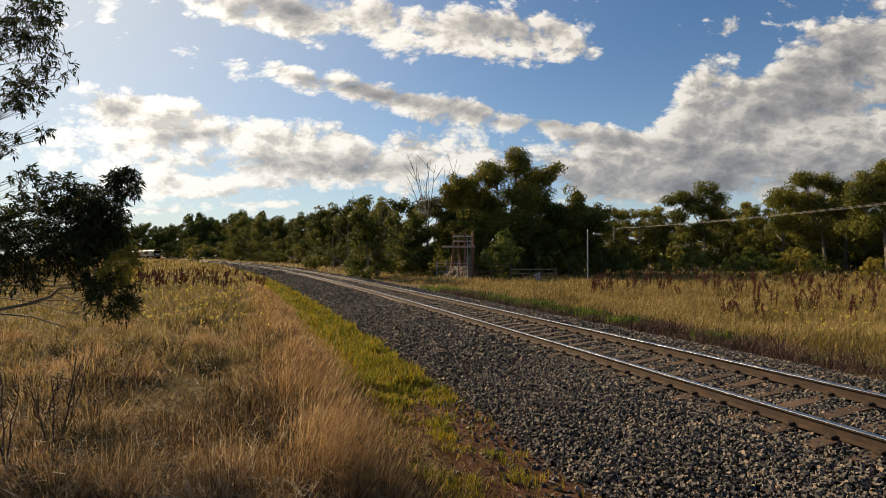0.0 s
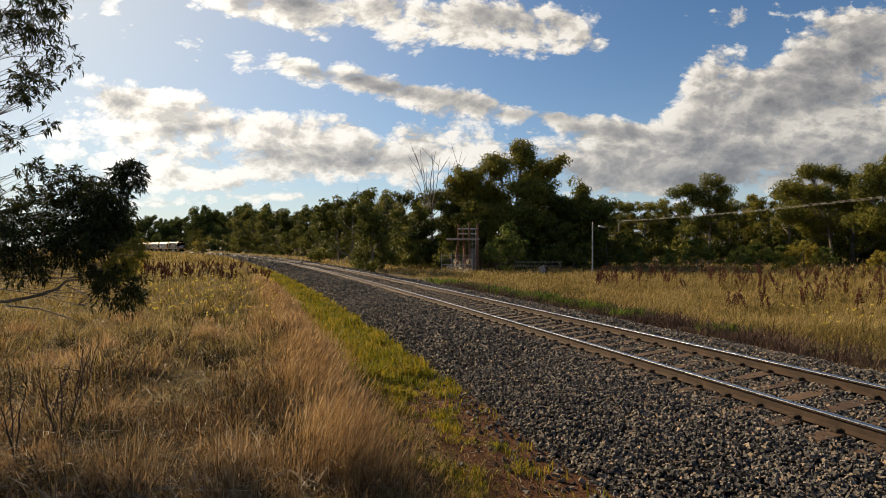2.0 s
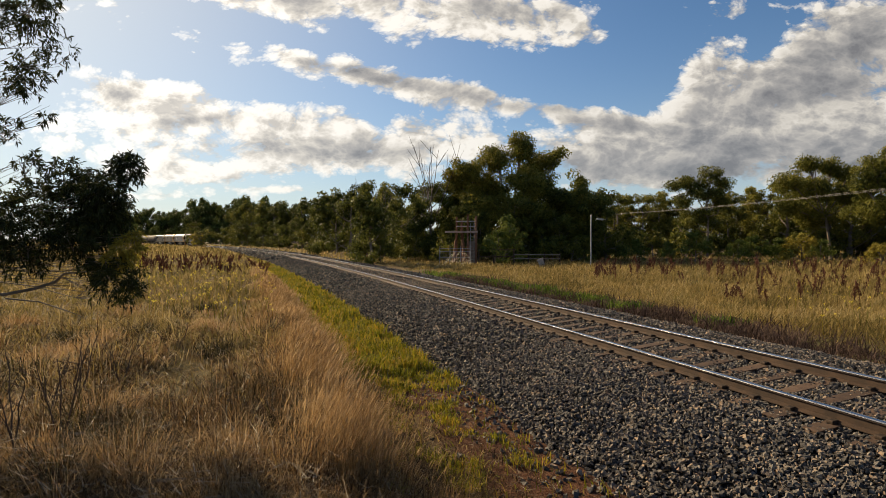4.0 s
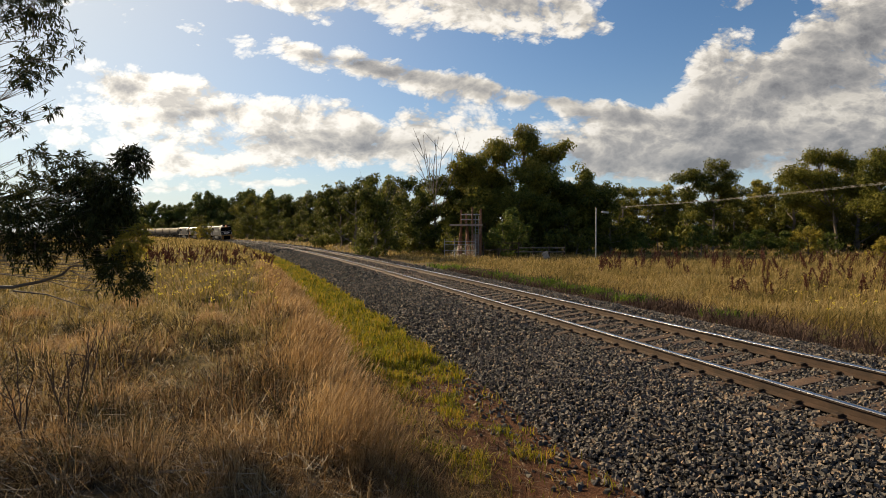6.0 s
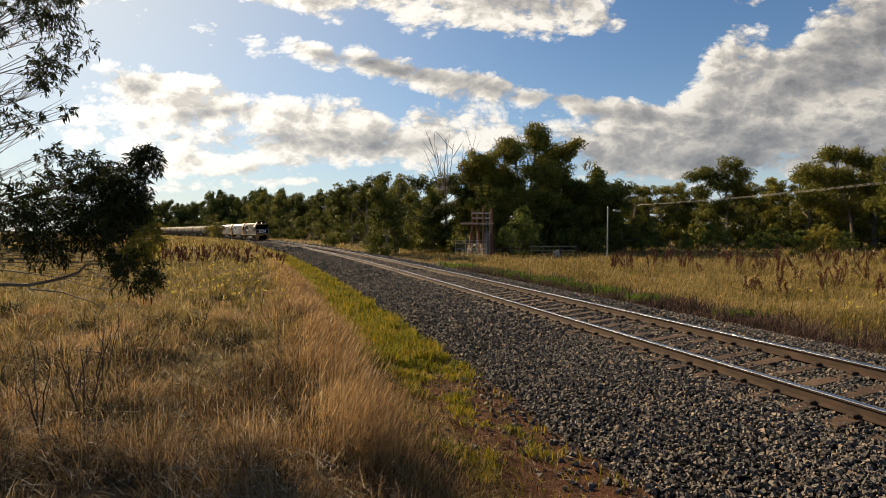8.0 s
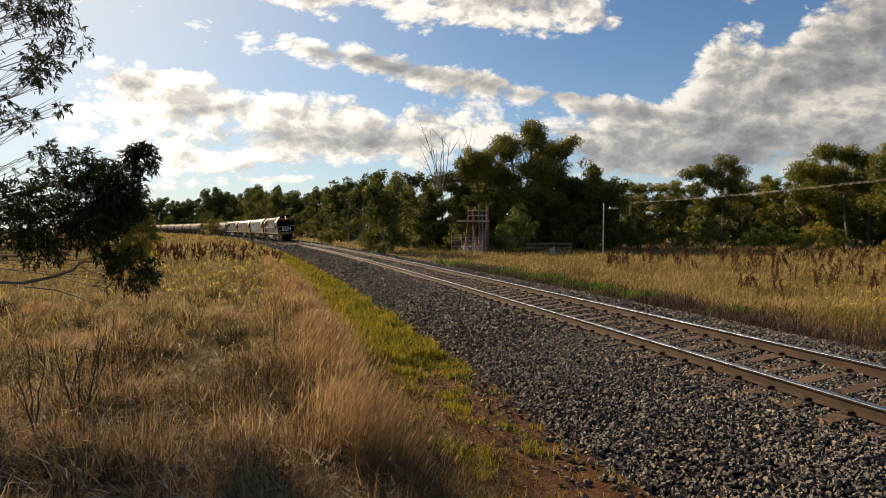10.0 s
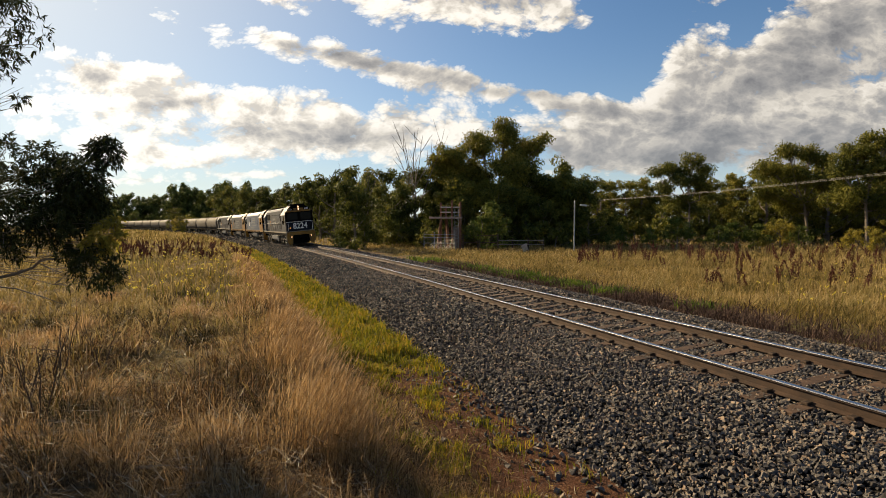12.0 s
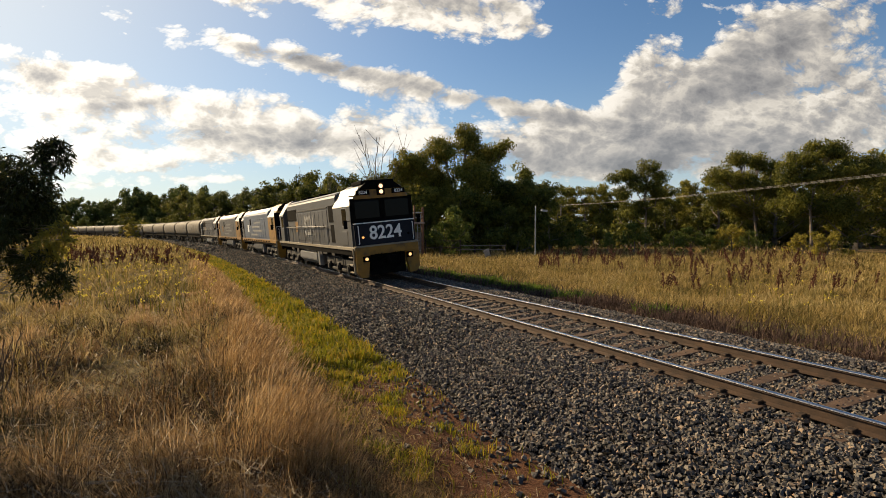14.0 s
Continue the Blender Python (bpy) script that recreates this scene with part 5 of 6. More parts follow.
def stalk_weeds(places, seed, height=1.0, width=0.012):
    """Upright dock stems with dense seed spikes: stems and seeds as arrays."""
    r = np.random.RandomState(seed)
    paths, centres, radii = [], [], []
    for x, y, z, h in places:
        h = h * height
        lx, ly = r.randn(2) * 0.22
        for m in range(r.randint(1, 4)):
            ox, oy = r.randn(2) * 0.10
            hh = h * r.uniform(0.7, 1.05)
            bend = r.randn() * 0.12
            pts = [(x + ox + (lx * f + bend * f * f) * hh, y + oy + ly * f * hh, z + hh * f) for f in (0, 0.4, 0.75, 1.0)]
            paths.append((pts, [width, width * 0.8, width * 0.6, width * 0.3]))
            for i in range(8):
                f = 0.45 + 0.55 * i / 7
                centres.append((x + ox + (lx * f + bend * f * f) * hh, y + oy + ly * f * hh, z + hh * f))
                radii.append(0.075 * (1.15 - 0.6 * (f - 0.45) / 0.55) * h)
    sv, st = tubes(paths, 4)
    lv, lt = leaf_cloud(centres, radii, 9, 0.055 * height, seed + 1, 0.0, 0.8)
    return np.concatenate([sv, lv]), np.concatenate([st, lt + len(sv)])


def build_weeds():
    r = random.Random(9)

    def spots(n, px0, px1, d0, d1, h0, h1):
        out = []
        for _ in range(n):
            d = math.exp(r.uniform(math.log(d0), math.log(d1)))
            x = ahead(r.uniform(px0, px1), d)
            out.append((x, d, ground_z(x, d), r.uniform(h0, h1)))
        return out

    v, t = stalk_weeds(spots(125, 235, 470, 30, 56, 0.5, 0.95), 3, width=0.02)
    tagged(new("dock_weeds", fast_mesh("dock_weeds", v, t, M_RUST_WEED)), "rust-red seeding dock weeds standing above dry grass", "weeds", kind="stuff")
    v, t = stalk_weeds(spots(105, 1040, 1600, 34, 52, 0.85, 1.25) + spots(26, 1250, 1700, 20, 34, 0.8, 1.15), 4, width=0.015)
    tagged(new("dock_weeds", fast_mesh("dock_weeds", v, t, M_RUST_WEED)), "rust-red seeding dock weeds in the golden field", "weeds", kind="stuff")
    # green stalks with small yellow flowers
    places = spots(190, 250, 480, 13, 36, 0.4, 0.62) + spots(60, 1330, 1640, 14, 34, 0.45, 0.65)
    rr = np.random.RandomState(6)
    paths, heads, rad = [], [], []
    for x, y, z, h in places:
        dx, dy = rr.randn(2) * 0.12
        paths.append(([(x, y, z), (x + dx * 0.5, y + dy * 0.5, z + h * 0.6), (x + dx, y + dy, z + h)], [0.010, 0.008, 0.004]))
        heads.append((x + dx, y + dy, z + h))
        rad.append(0.05)
    v, t = tubes(paths, 4)
    plants = new("flower_stalks", fast_mesh("flower_stalks", v, t, M_GREEN))
    tagged(plants, "thin green wildflower stalks in the dry grass", "wildflowers", kind="stuff")
    v, t = leaf_cloud(heads, rad, 6, 0.036, 8, 0.0, 0.9)
    tagged(new("yellow_flowers", fast_mesh("yellow_flowers", v, t, M_FLOWER)), "small yellow wildflowers scattered through the grass", "wildflowers", kind="stuff")


build_weeds()


def dead_stem(x, y, h, seed, label, forks=4):
    r = np.random.RandomState(seed)
    z = ground_z(x, y)
    s, q = track_coords(np.array([x]), np.array([y]))
    if abs(q[0]) < 4.2:
        z = float(on_track(s[0], q[0], float(np.interp(q[0], BED_Q, BED_Z)))[2])
    paths = []
    for k in range(forks):
        a = r.uniform(0, 6.28)
        lean = r.uniform(0.1, 0.55)
        hh = h * r.uniform(0.6, 1.0)
        pts = [np.array([0, 0, -0.03])]
        for i in range(1, 6):
            f = i / 5
            pts.append(np.array([math.cos(a) * lean * hh * f + r.randn() * 0.012, math.sin(a) * lean * hh * f + r.randn() * 0.012, hh * f]))
        paths.append((pts, np.linspace(0.009, 0.003, 6)))
        for m in range(4):
            q0 = pts[r.randint(2, 5)]
            e = q0 + np.array([r.randn() * 0.09, r.randn() * 0.09, abs(r.randn()) * 0.12]) * h
            paths.append(([q0, (q0 + e) / 2, e], [0.004, 0.003, 0.002]))
    v, t = tubes(paths, 5)
    ob = new("dead_weed", fast_mesh("dead_weed", v, t, M_TWIG))
    ob.location = (x, y, z)
    tagged(ob, label, "dead weed", "dead weeds")


for px, d, h, seed in [(828, 12.6, 0.62, 1), (662, 20.5, 0.75, 2), (598, 26.5, 0.8, 3)]:
    dead_stem(ahead(px, d), d, h, seed, "dark dead forked weed standing in the ballast", 3)
for px, d, h, seed in [(95, 5.4, 0.95, 4), (70, 5.8, 0.8, 5), (120, 6.4, 0.9, 6), (300, 9.5, 0.7, 7), (15, 5.0, 0.9, 8), (205, 7.6, 0.9, 9)]:
    dead_stem(ahead(px, d), d, h, seed, "dark dead branching weed in dry grass", 3)


# ---- the train ----
LOCO_PITCH, WAGON_PITCH, FRONT_AT_END, SPEED = 20.12, 16.51, 22.95, 18.53
M_GREY = surface("silver_grey_paint", [(0.3, (0.0460, 0.0484, 0.0536)), (0.7, (0.0679, 0.0713, 0.0783))], 0.8, 20.0, 0.45, 0.1, 0.05, dirt=((0.062, 0.057, 0.052), 0.5))
# pale grey of rails, tank and trim; on roof slopes it imitates sunlight
M_ROOFGREY = surface("pale_trim_sunlit_roof_paint", [(0.3, (0.1361, 0.1396, 0.1431)), (0.7, (0.1847, 0.1878, 0.1944))], 0.8, 20.0, 0.45, 0.1, 0.05, dirt=((0.2, 0.16, 0.13), 0.4))
M_NAVY = surface("navy_paint", [(0.3, (0.0036, 0.0054, 0.0120)), (0.7, (0.0072, 0.0096, 0.0192))], 1.0, 25.0, 0.5, 0.0, 0.05, spec=0.15)
M_BLUE = surface("blue_paint", [(0.3, (0.0490, 0.0735, 0.1190)), (0.7, (0.0770, 0.1050, 0.1540))], 0.8, 20.0, 0.45, 0.1, 0.05, dirt=((0.16, 0.13, 0.10), 0.4))
M_YELLOW = surface("yellow_paint", [(0.3, (0.2016, 0.0944, 0.0064)), (0.7, (0.2856, 0.1400, 0.0115))], 1.0, 25.0, 0.5, 0.0, 0.05, dirt=((0.05, 0.032, 0.02), 0.75))
M_CREAM = surface("cream_paint", [(0.3, (0.1920, 0.1640, 0.1200)), (0.7, (0.2640, 0.2320, 0.1760))], 1.0, 25.0, 0.5, 0.0, 0.05, dirt=((0.2, 0.14, 0.09), 0.4))
# black parts, lowered further to pass for openings in shadow
M_BLACK = surface("black_paint_and_shade", [(0.3, (0.0024, 0.0022, 0.0020)), (0.7, (0.0078, 0.0072, 0.0066))], 3.0, 40.0, 0.85, 0.0, 0.2, spec=0.02)
M_BOGIE = surface("grimy_bogie_steel", [(0.3, (0.0030, 0.0025, 0.0020)), (0.7, (0.0124, 0.0102, 0.0086))], 3.0, 40.0, 0.7, 0.3, 0.2)
M_WHEEL = surface("worn_wheel_steel", [(0.3, (0.0400, 0.0300, 0.0250)), (0.7, (0.1400, 0.1250, 0.1100))], 3.0, 40.0, 0.5, 0.6, 0.1)
M_HOPPER = surface("dusty_grey_hopper_paint", [(0.3, (0.0435, 0.0390, 0.0323)), (0.7, (0.0690, 0.0615, 0.0510))], 0.7, 16.0, 0.8, 0.0, 0.05, per_object=0.25,
                   dirt=((0.13, 0.09, 0.06), 0.5))
M_WINDOW = glass("dark_cab_glass", (0.004, 0.0045, 0.005))
M_LAMP = glowing("lit_headlight", (1.0, 0.55, 0.32), 1.3)
M_DITCH = glowing("lit_ditch_light", (1.0, 0.58, 0.26), 0.75)
M_MARKER = glowing("amber_marker_light", (1.0, 0.45, 0.15), 0.7)
M_NUMBER = surface("white_lettering", [(0.3, (0.70, 0.70, 0.68)), (0.7, (0.82, 0.82, 0.80))], 2.0, 30.0, 0.5, bump=0)


M_FADED = surface("faded_pale_paint", [(0.3, (0.1600, 0.1600, 0.1560)), (0.7, (0.2400, 0.2400, 0.2320))], 2.0, 30.0, 0.6, bump=0)


def lettering(word, size, m, parent, mat, name="lettering", squeeze=1.0, depth=0.006):
    cu = bpy.data.curves.new(name, "FONT")
    cu.body, cu.size, cu.align_x, cu.align_y, cu.extrude, cu.offset = word, size, "CENTER", "CENTER", depth, size * 0.018
    tmp = bpy.data.objects.new(name, cu)
    scene.collection.objects.link(tmp)
    me = bpy.data.meshes.new_from_object(tmp.evaluated_get(bpy.context.evaluated_depsgraph_get()))
    bpy.data.objects.remove(tmp)
    me.materials.clear()
    me.materials.append(mat)
    me.transform(Matrix.Diagonal((squeeze, 1, 1, 1)))
    return part(name, me, None, parent, "", m)


def bogie(parent, y0, axles, spacing, wheel_r, spin):
    bm = bmesh.new()
    half = spacing * (axles - 1) / 2
    for x in (-1.12, 1.12):
        box(bm, (x - 0.07, y0 - half - 0.75, 0.55), (x + 0.07, y0 + half + 0.75, 0.86), 0.03)
        for k in range(axles):
            yy = y0 - half + k * spacing
            box(bm, (x - 0.16, yy - 0.2, 0.30), (x + 0.16, yy + 0.2, 0.68), 0.04)
            tube(bm, (x - 0.2, yy, 0.46), (x + 0.2, yy, 0.46), 0.13, sides=10)
        for k in range(axles - 1):
            yy = y0 - half + (k + 0.5) * spacing
            for dy in (-0.17, 0.17):
                tube(bm, (x, yy + dy, 0.42), (x, yy + dy, 0.86), 0.10, sides=8)
            box(bm, (x - 0.12, yy - 0.42, 0.28), (x + 0.12, yy + 0.42, 0.42), 0.03)
    box(bm, (-1.1, y0 - 0.3, 0.55), (1.1, y0 + 0.3, 0.95), 0.03)
    frame_ob = part("bogie", bm, M_BOGIE, parent, "grimy steel bogie frame")
    for k in range(axles):
        yy = y0 - half + k * spacing
        bm = bmesh.new()
        tube(bm, (-0.8, 0, 0), (0.8, 0, 0), 0.08, sides=10)
        for x in (-0.7525, 0.7525):
            sgn = 1 if x > 0 else -1
            tube(bm, (x - 0.065, 0, 0), (x + 0.065, 0, 0), wheel_r, sides=24)
            tube(bm, (x - sgn * 0.10, 0, 0), (x - sgn * 0.06, 0, 0), wheel_r + 0.028, sides=24)
        w = part("wheelset", bm, M_WHEEL, parent, "", Matrix.Translation((0, yy, wheel_r)))
        if spin is not None:
            spin.append((w, yy, wheel_r))
    return frame_ob


def coupler(parent, y, out):
    bm = bmesh.new()
    box(bm, (-0.10, min(y, y + out * 0.55), 0.80), (0.10, max(y, y + out * 0.55), 1.0), 0.02)
    box(bm, (-0.19, min(y + out * 0.35, y + out * 0.62), 0.74), (0.19, max(y + out * 0.35, y + out * 0.62), 1.06), 0.05)
    part("coupler", bm, M_BLACK, parent)


def rails_of_hand(parent, x, ys, z0, z1, name="handrail"):
    bm = bmesh.new()
    for yy in ys:
        tube(bm, (x, yy, z0), (x, yy, z1), 0.022, sides=6)
    tube(bm, (x, ys[0], z1), (x, ys[-1], z1), 0.024, sides=6)
    part(name, bm, M_ROOFGREY, parent, "pale painted tube handrail")


SPINS = []


def slab(sx, a, b, y0, y1, thick):
    """A thin sloping plate between two points of the cross-section."""
    bm = bmesh.new()
    nx, nz = (b[1] - a[1]), (a[0] - b[0])
    ln = math.hypot(nx, nz)
    vs = []
    for d in (0.0, thick):
        for p, yy in ((a, y0), (b, y0), (b, y1), (a, y1)):
            vs.append(bm.verts.new((sx * (p[0] + nx / ln * d), yy, p[1] + nz / ln * d)))
    bm.faces.new(vs[:4])
    bm.faces.new(vs[4:])
    for i in range(4):
        bm.faces.new((vs[i], vs[(i + 1) % 4], vs[4 + (i + 1) % 4], vs[4 + i]))
    bmesh.ops.recalc_face_normals(bm, faces=bm.faces)
    return bm



def locomotive(kind, number, lit=False):
    """kind 'wide': flat-nosed cab and walkway hood; 'blue' and 'silver': full-width hood with yellow ends. Front towards +y."""
    loco = empty("locomotive")
    hl = LOCO_PITCH / 2 - 0.55
    wide = kind == "wide"
    side = {"wide": M_GREY, "silver": M_GREY, "blue": M_BLUE}[kind]
    spin = []
    # underframe and deck
    bm = bmesh.new()
    box(bm, (-1.40, -hl, 1.12), (1.40, hl, 1.44), 0.03)
    box(bm, (-0.5, -hl + 0.4, 0.8), (0.5, hl - 0.4, 1.14))
    part("underframe", bm, M_BLACK, loco)
    bm = bmesh.new()
    for x in (-1.425, 1.425):
        box(bm, (x - 0.025, -hl + 0.02, 1.36 if wide else 1.26), (x + 0.025, hl - 0.02, 1.49), 0.008)
    part("sill", bm, M_CREAM if wide else M_YELLOW, loco, "cream sill band" if wide else "yellow sill band")
    # long hood
    roof_hi, cab_len = 4.12, 2.6
    y_cab = hl - 0.55
    hood_w = 1.28 if wide else 1.40
    y_hood0, y_hood1 = (-hl + 3.3 if wide else -hl + 1.9), y_cab - cab_len
    eave = 3.74 if wide else 3.55
    prof = [(-hood_w, 1.45), (-hood_w, eave), (-hood_w + 0.06, eave + 0.11), (-0.86, 3.98), (-0.45, roof_hi - 0.04), (0.45, roof_hi - 0.04), (0.86, 3.98),
            (hood_w - 0.06, eave + 0.11), (hood_w, eave), (hood_w, 1.45)]
    bm = prism(bmesh.new(), prof, y_hood0, y_hood1)
    body = part("hood", bm, side, loco, "dirty silver-grey hood" if kind != "blue" else "faded blue hood")
    if wide:
        # set-back block between cab and hood, black for the shade in the gap
        bm = bmesh.new()
        box(bm, (-0.95, y_hood0 - 1.05, 1.45), (0.95, y_hood0 + 0.02, 3.75), 0.03)
        part("equipment_recess", bm, M_BLACK, loco, "set-back block blackened for the shade behind the end cab")
    else:
        for sx in (-1, 1):
            for i in range(12):
                y0 = -hl + 1.2 + i * (2 * hl - 3.6) / 12
                bm = bmesh.new()
                box(bm, (sx * 1.43 - 0.03, y0, 1.29), (sx * 1.43 + 0.03, y0 + 0.75, 1.40), 0.01)
                part("sill_slot", bm, M_BLACK, loco)
            for zz, y0, y1 in ((2.9, -1.0, 2.6), (2.55, -2.4, 1.8), (2.2, -1.6, 3.0), (1.85, -3.0, 0.6)):
                bm = bmesh.new()
                box(bm, (sx * hood_w - 0.02, y0, zz - 0.07), (sx * hood_w + 0.03 * sx, y1, zz + 0.07), 0.005)
                part("faded_stripe", bm, M_FADED, loco, "faded pale painted stripe")
    # sloping roof panels, painted paler than the sides for sunlight on the slope
    for sx in (-1, 1):
        for k in range(4):
            y0 = y_hood0 + 0.25 + k * (y_hood1 - y_hood0 - 0.3) / 4
            y1 = y0 + (y_hood1 - y_hood0 - 0.3) / 4 - 0.12
            part("roof_panel", slab(sx, (hood_w - 0.07, eave + 0.125), (0.87, 3.985), y0, y1, 0.03), M_ROOFGREY, loco, "sloping roof panel painted paler for the sun on it")
    for yy in (y_hood0 + 1.6, y_hood0 + 3.0, y_hood0 + 6.2):
        bm = tube(bmesh.new(), (0, yy, roof_hi - 0.06), (0, yy, roof_hi + 0.08), 0.52, sides=20)
        part("roof_fan", bm, M_BLACK, loco)
    bm = box(bmesh.new(), (-0.3, y_hood1 - 2.0, roof_hi - 0.05), (0.3, y_hood1 - 1.2, roof_hi + 0.10), 0.03)
    part("exhaust", bm, M_BLACK, loco)
    # grilles, doors, panel lines on both sides
    for sx in (-1, 1):
        x = sx * hood_w
        for (y0, y1, z0, z1) in ((y_hood0 + 0.1, y_hood0 + 3.1, 2.80, 3.50), (y_hood1 - 1.35, y_hood1 - 0.35, 2.60, 3.40)) if wide else \
                ((y_hood0 + 4.2, y_hood0 + 5.0, 2.7, 3.25),):
            bm = bmesh.new()
            box(bm, (x - 0.02, y0, z0), (x + 0.026 * sx, y1, z1))
            g = part("grille", bm, M_BLACK, loco)
            bm = bmesh.new()
            k = 4
            for i in range(k):
                zz = z0 + (i + 0.5) * (z1 - z0) / k
                box(bm, (x - 0.01, y0, zz - 0.008), (x + 0.034 * sx, y1, zz + 0.008))
            part("louvre", bm, M_BLACK, g)
        ndoor = 9
        for i in range(ndoor):
            y0 = y_hood0 + 2.7 + i * (y_hood1 - y_hood0 - 4.4) / ndoor
            bm = bmesh.new()
            box(bm, (x - 0.01, y0 + 0.03, 1.62), (x + 0.022 * sx, y0 + (y_hood1 - y_hood0 - 4.4) / ndoor - 0.03, 3.22), 0.008)
            part("access_door", bm, side, loco)
        if wide:
            # no real opening: a black plate paints the shadow inside the doorway
            bm = box(bmesh.new(), (x - 0.02, y_hood1 - 1.15, 1.62), (x + 0.028 * sx, y_hood1 - 0.45, 2.48), 0.01)
            part("side_opening", bm, M_BLACK, loco, "black plate standing for a shaded doorway in the hood side")
            rails_of_hand(loco, sx * 1.40, [y_hood0 + 0.1 + i * (y_hood1 - y_hood0 - 1.6) / 6 for i in range(7)], 1.45, 2.42)
            lettering(number, 1.5, Matrix.Translation((x + 0.03 * sx, (y_hood0 + y_hood1) / 2 + 0.3, 2.42)) @ Euler((radians(90), 0, radians(90) * sx)).to_matrix().to_4x4(),
                      loco, M_FADED, "side_number", 0.85)
        bm = bmesh.new()
        box(bm, (x - 0.01, y_hood0 + 2.6, 2.1), (x + 0.03 * sx, y_hood0 + 3.4, 2.75), 0.01)
        part("emblem", bm, M_YELLOW if kind != "blue" else M_NUMBER, loco, "plain painted emblem panel")
    # cabs
    for end in (1, -1):
        yc = y_cab * end
        yb = (y_cab - cab_len) * end if end > 0 else -(hl - 1.9 if not wide else hl - 2.3)
        y_out = (hl - 0.32 if end > 0 else hl - (0.9 if wide else 0.4)) * end
        cw = 1.42
        cprof = [(-cw, 1.45), (-cw, 3.22), (-0.90, 4.0), (-0.60, 4.16), (0.60, 4.16), (0.90, 4.0), (cw, 3.22), (cw, 1.45)]
        bm = prism(bmesh.new(), cprof, min(yb, y_out), max(yb, y_out))
        mat = M_GREY if wide else (M_YELLOW if end > 0 or kind == "silver" else M_GREY)
        cab = part("cab", bm, mat, loco, "boxy grey cab" if wide else "yellow-ended cab")
        for sx in (-1, 1):
            part("cab_roof_panel", slab(sx, (cw, 3.225), (0.90, 4.005), yb, y_out, 0.03), M_ROOFGREY, loco, "sloping cab roof painted paler for the sun on it")
        for sx in (-1, 1):
            bm = bmesh.new()
            ym = y_out - end * (0.95 if end > 0 else 1.0)
            box(bm, (sx * cw - 0.02, ym - 0.36, 2.42), (sx * cw + 0.012 * sx, ym + 0.36, 3.16), 0.01)
            part("side_window", bm, M_WINDOW, loco, "dark side window")
            bm = bmesh.new()
            box(bm, (sx * cw - 0.02, ym - 0.42, 2.36), (sx * cw + 0.006 * sx, ym + 0.42, 3.21), 0.01)
            part("window_frame", bm, M_ROOFGREY, loco)
            bm = bmesh.new()
            box(bm, (sx * cw - 0.02, ym - 0.55, 1.55), (sx * cw + 0.012 * sx, ym + 0.3, 2.2), 0.02)
            part("cab_panel", bm, M_GREY if not mat == M_YELLOW else M_YELLOW, loco)
    # front end
    yf = hl - 0.32
    bm = bmesh.new()
    box(bm, (-1.40, yf, 3.62), (1.40, yf + 0.02, 3.66))
    prism(bm, [(-1.22, 3.50), (-0.90, 3.98), (-0.60, 4.13), (0.60, 4.13), (0.90, 3.98), (1.22, 3.50)], yf, yf + 0.06)
    part("brow", bm, M_YELLOW, loco, "yellow brow band")
    bm = bmesh.new()
    prism(bm, [(-1.0, 3.88), (-0.62, 4.18), (0.62, 4.18), (1.0, 3.88)], yf - 0.35, yf + 0.075)
    part("brow_top", bm, M_BLACK, loco)
    bm = bmesh.new()
    box(bm, (-1.40, yf - 0.02, 2.42), (1.40, yf + 0.05, 3.54), 0.03)
    scr = part("windscreen_surround", bm, M_BLACK, loco)
    for x0, x1 in ((-1.22, -0.12), (0.12, 1.22)):
        bm = bmesh.new()
        box(bm, (x0, yf + 0.03, 2.66), (x1, yf + 0.062, 3.42), 0.02)
        part("windscreen", bm, M_WINDOW, scr, "dark reflecting windscreen")
    # nose
    bm = bmesh.new()
    prism(bm, [(-1.36, 1.52), (-1.36, 2.46), (1.36, 2.46), (1.36, 1.52)], yf, hl - 0.06)
    bmesh.ops.bevel(bm, geom=list(bm.edges), offset=0.05, segments=2, affect="EDGES")
    part("nose", bm, M_NAVY, loco, "dark navy nose panel")
    bm = bmesh.new()
    box(bm, (-1.36, hl - 0.30, 2.455), (1.36, hl - 0.045, 2.50), 0.01)
    part("nose_trim", bm, M_PAINT_WHITE, loco, "white trim line")
    lettering(number, 0.80, Matrix.Translation((0, hl - 0.052, 2.02)) @ Euler((radians(90), 0, radians(180))).to_matrix().to_4x4(), loco, M_NUMBER, "front_number", 0.92)
    for sx in (-1, 1):
        bm = bmesh.new()
        box(bm, (sx * 0.80 - 0.30, yf + 0.04, 3.66), (sx * 0.80 + 0.30, yf + 0.11, 3.87), 0.02)
        nb = part("number_board", bm, M_BLACK, loco)
        lettering(number, 0.19, Matrix.Translation((sx * 0.80, yf + 0.116, 3.765)) @ Euler((radians(90), 0, radians(180))).to_matrix().to_4x4(), nb, M_NUMBER, "board_number", 1.0, 0.002)
        bm = bmesh.new()
        for zz in (1.62, 2.36):
            tube(bm, (sx * 1.22, hl - 0.08, zz), (sx * 1.22, hl + 0.03, zz), 0.018, sides=6)
        tube(bm, (sx * 1.22, hl + 0.03, 1.62), (sx * 1.22, hl + 0.03, 2.36), 0.02, sides=6)
        part("grab_rail", bm, M_PAINT_WHITE, loco, "white grab rail")
        bm = bmesh.new()
        tube(bm, (sx * 1.02, hl - 0.08, 1.88), (sx * 1.02, hl - 0.03, 1.88), 0.05, sides=12)
        part("marker_light", bm, M_MARKER if lit and sx > 0 else M_BLACK, loco)
    bm = bmesh.new()
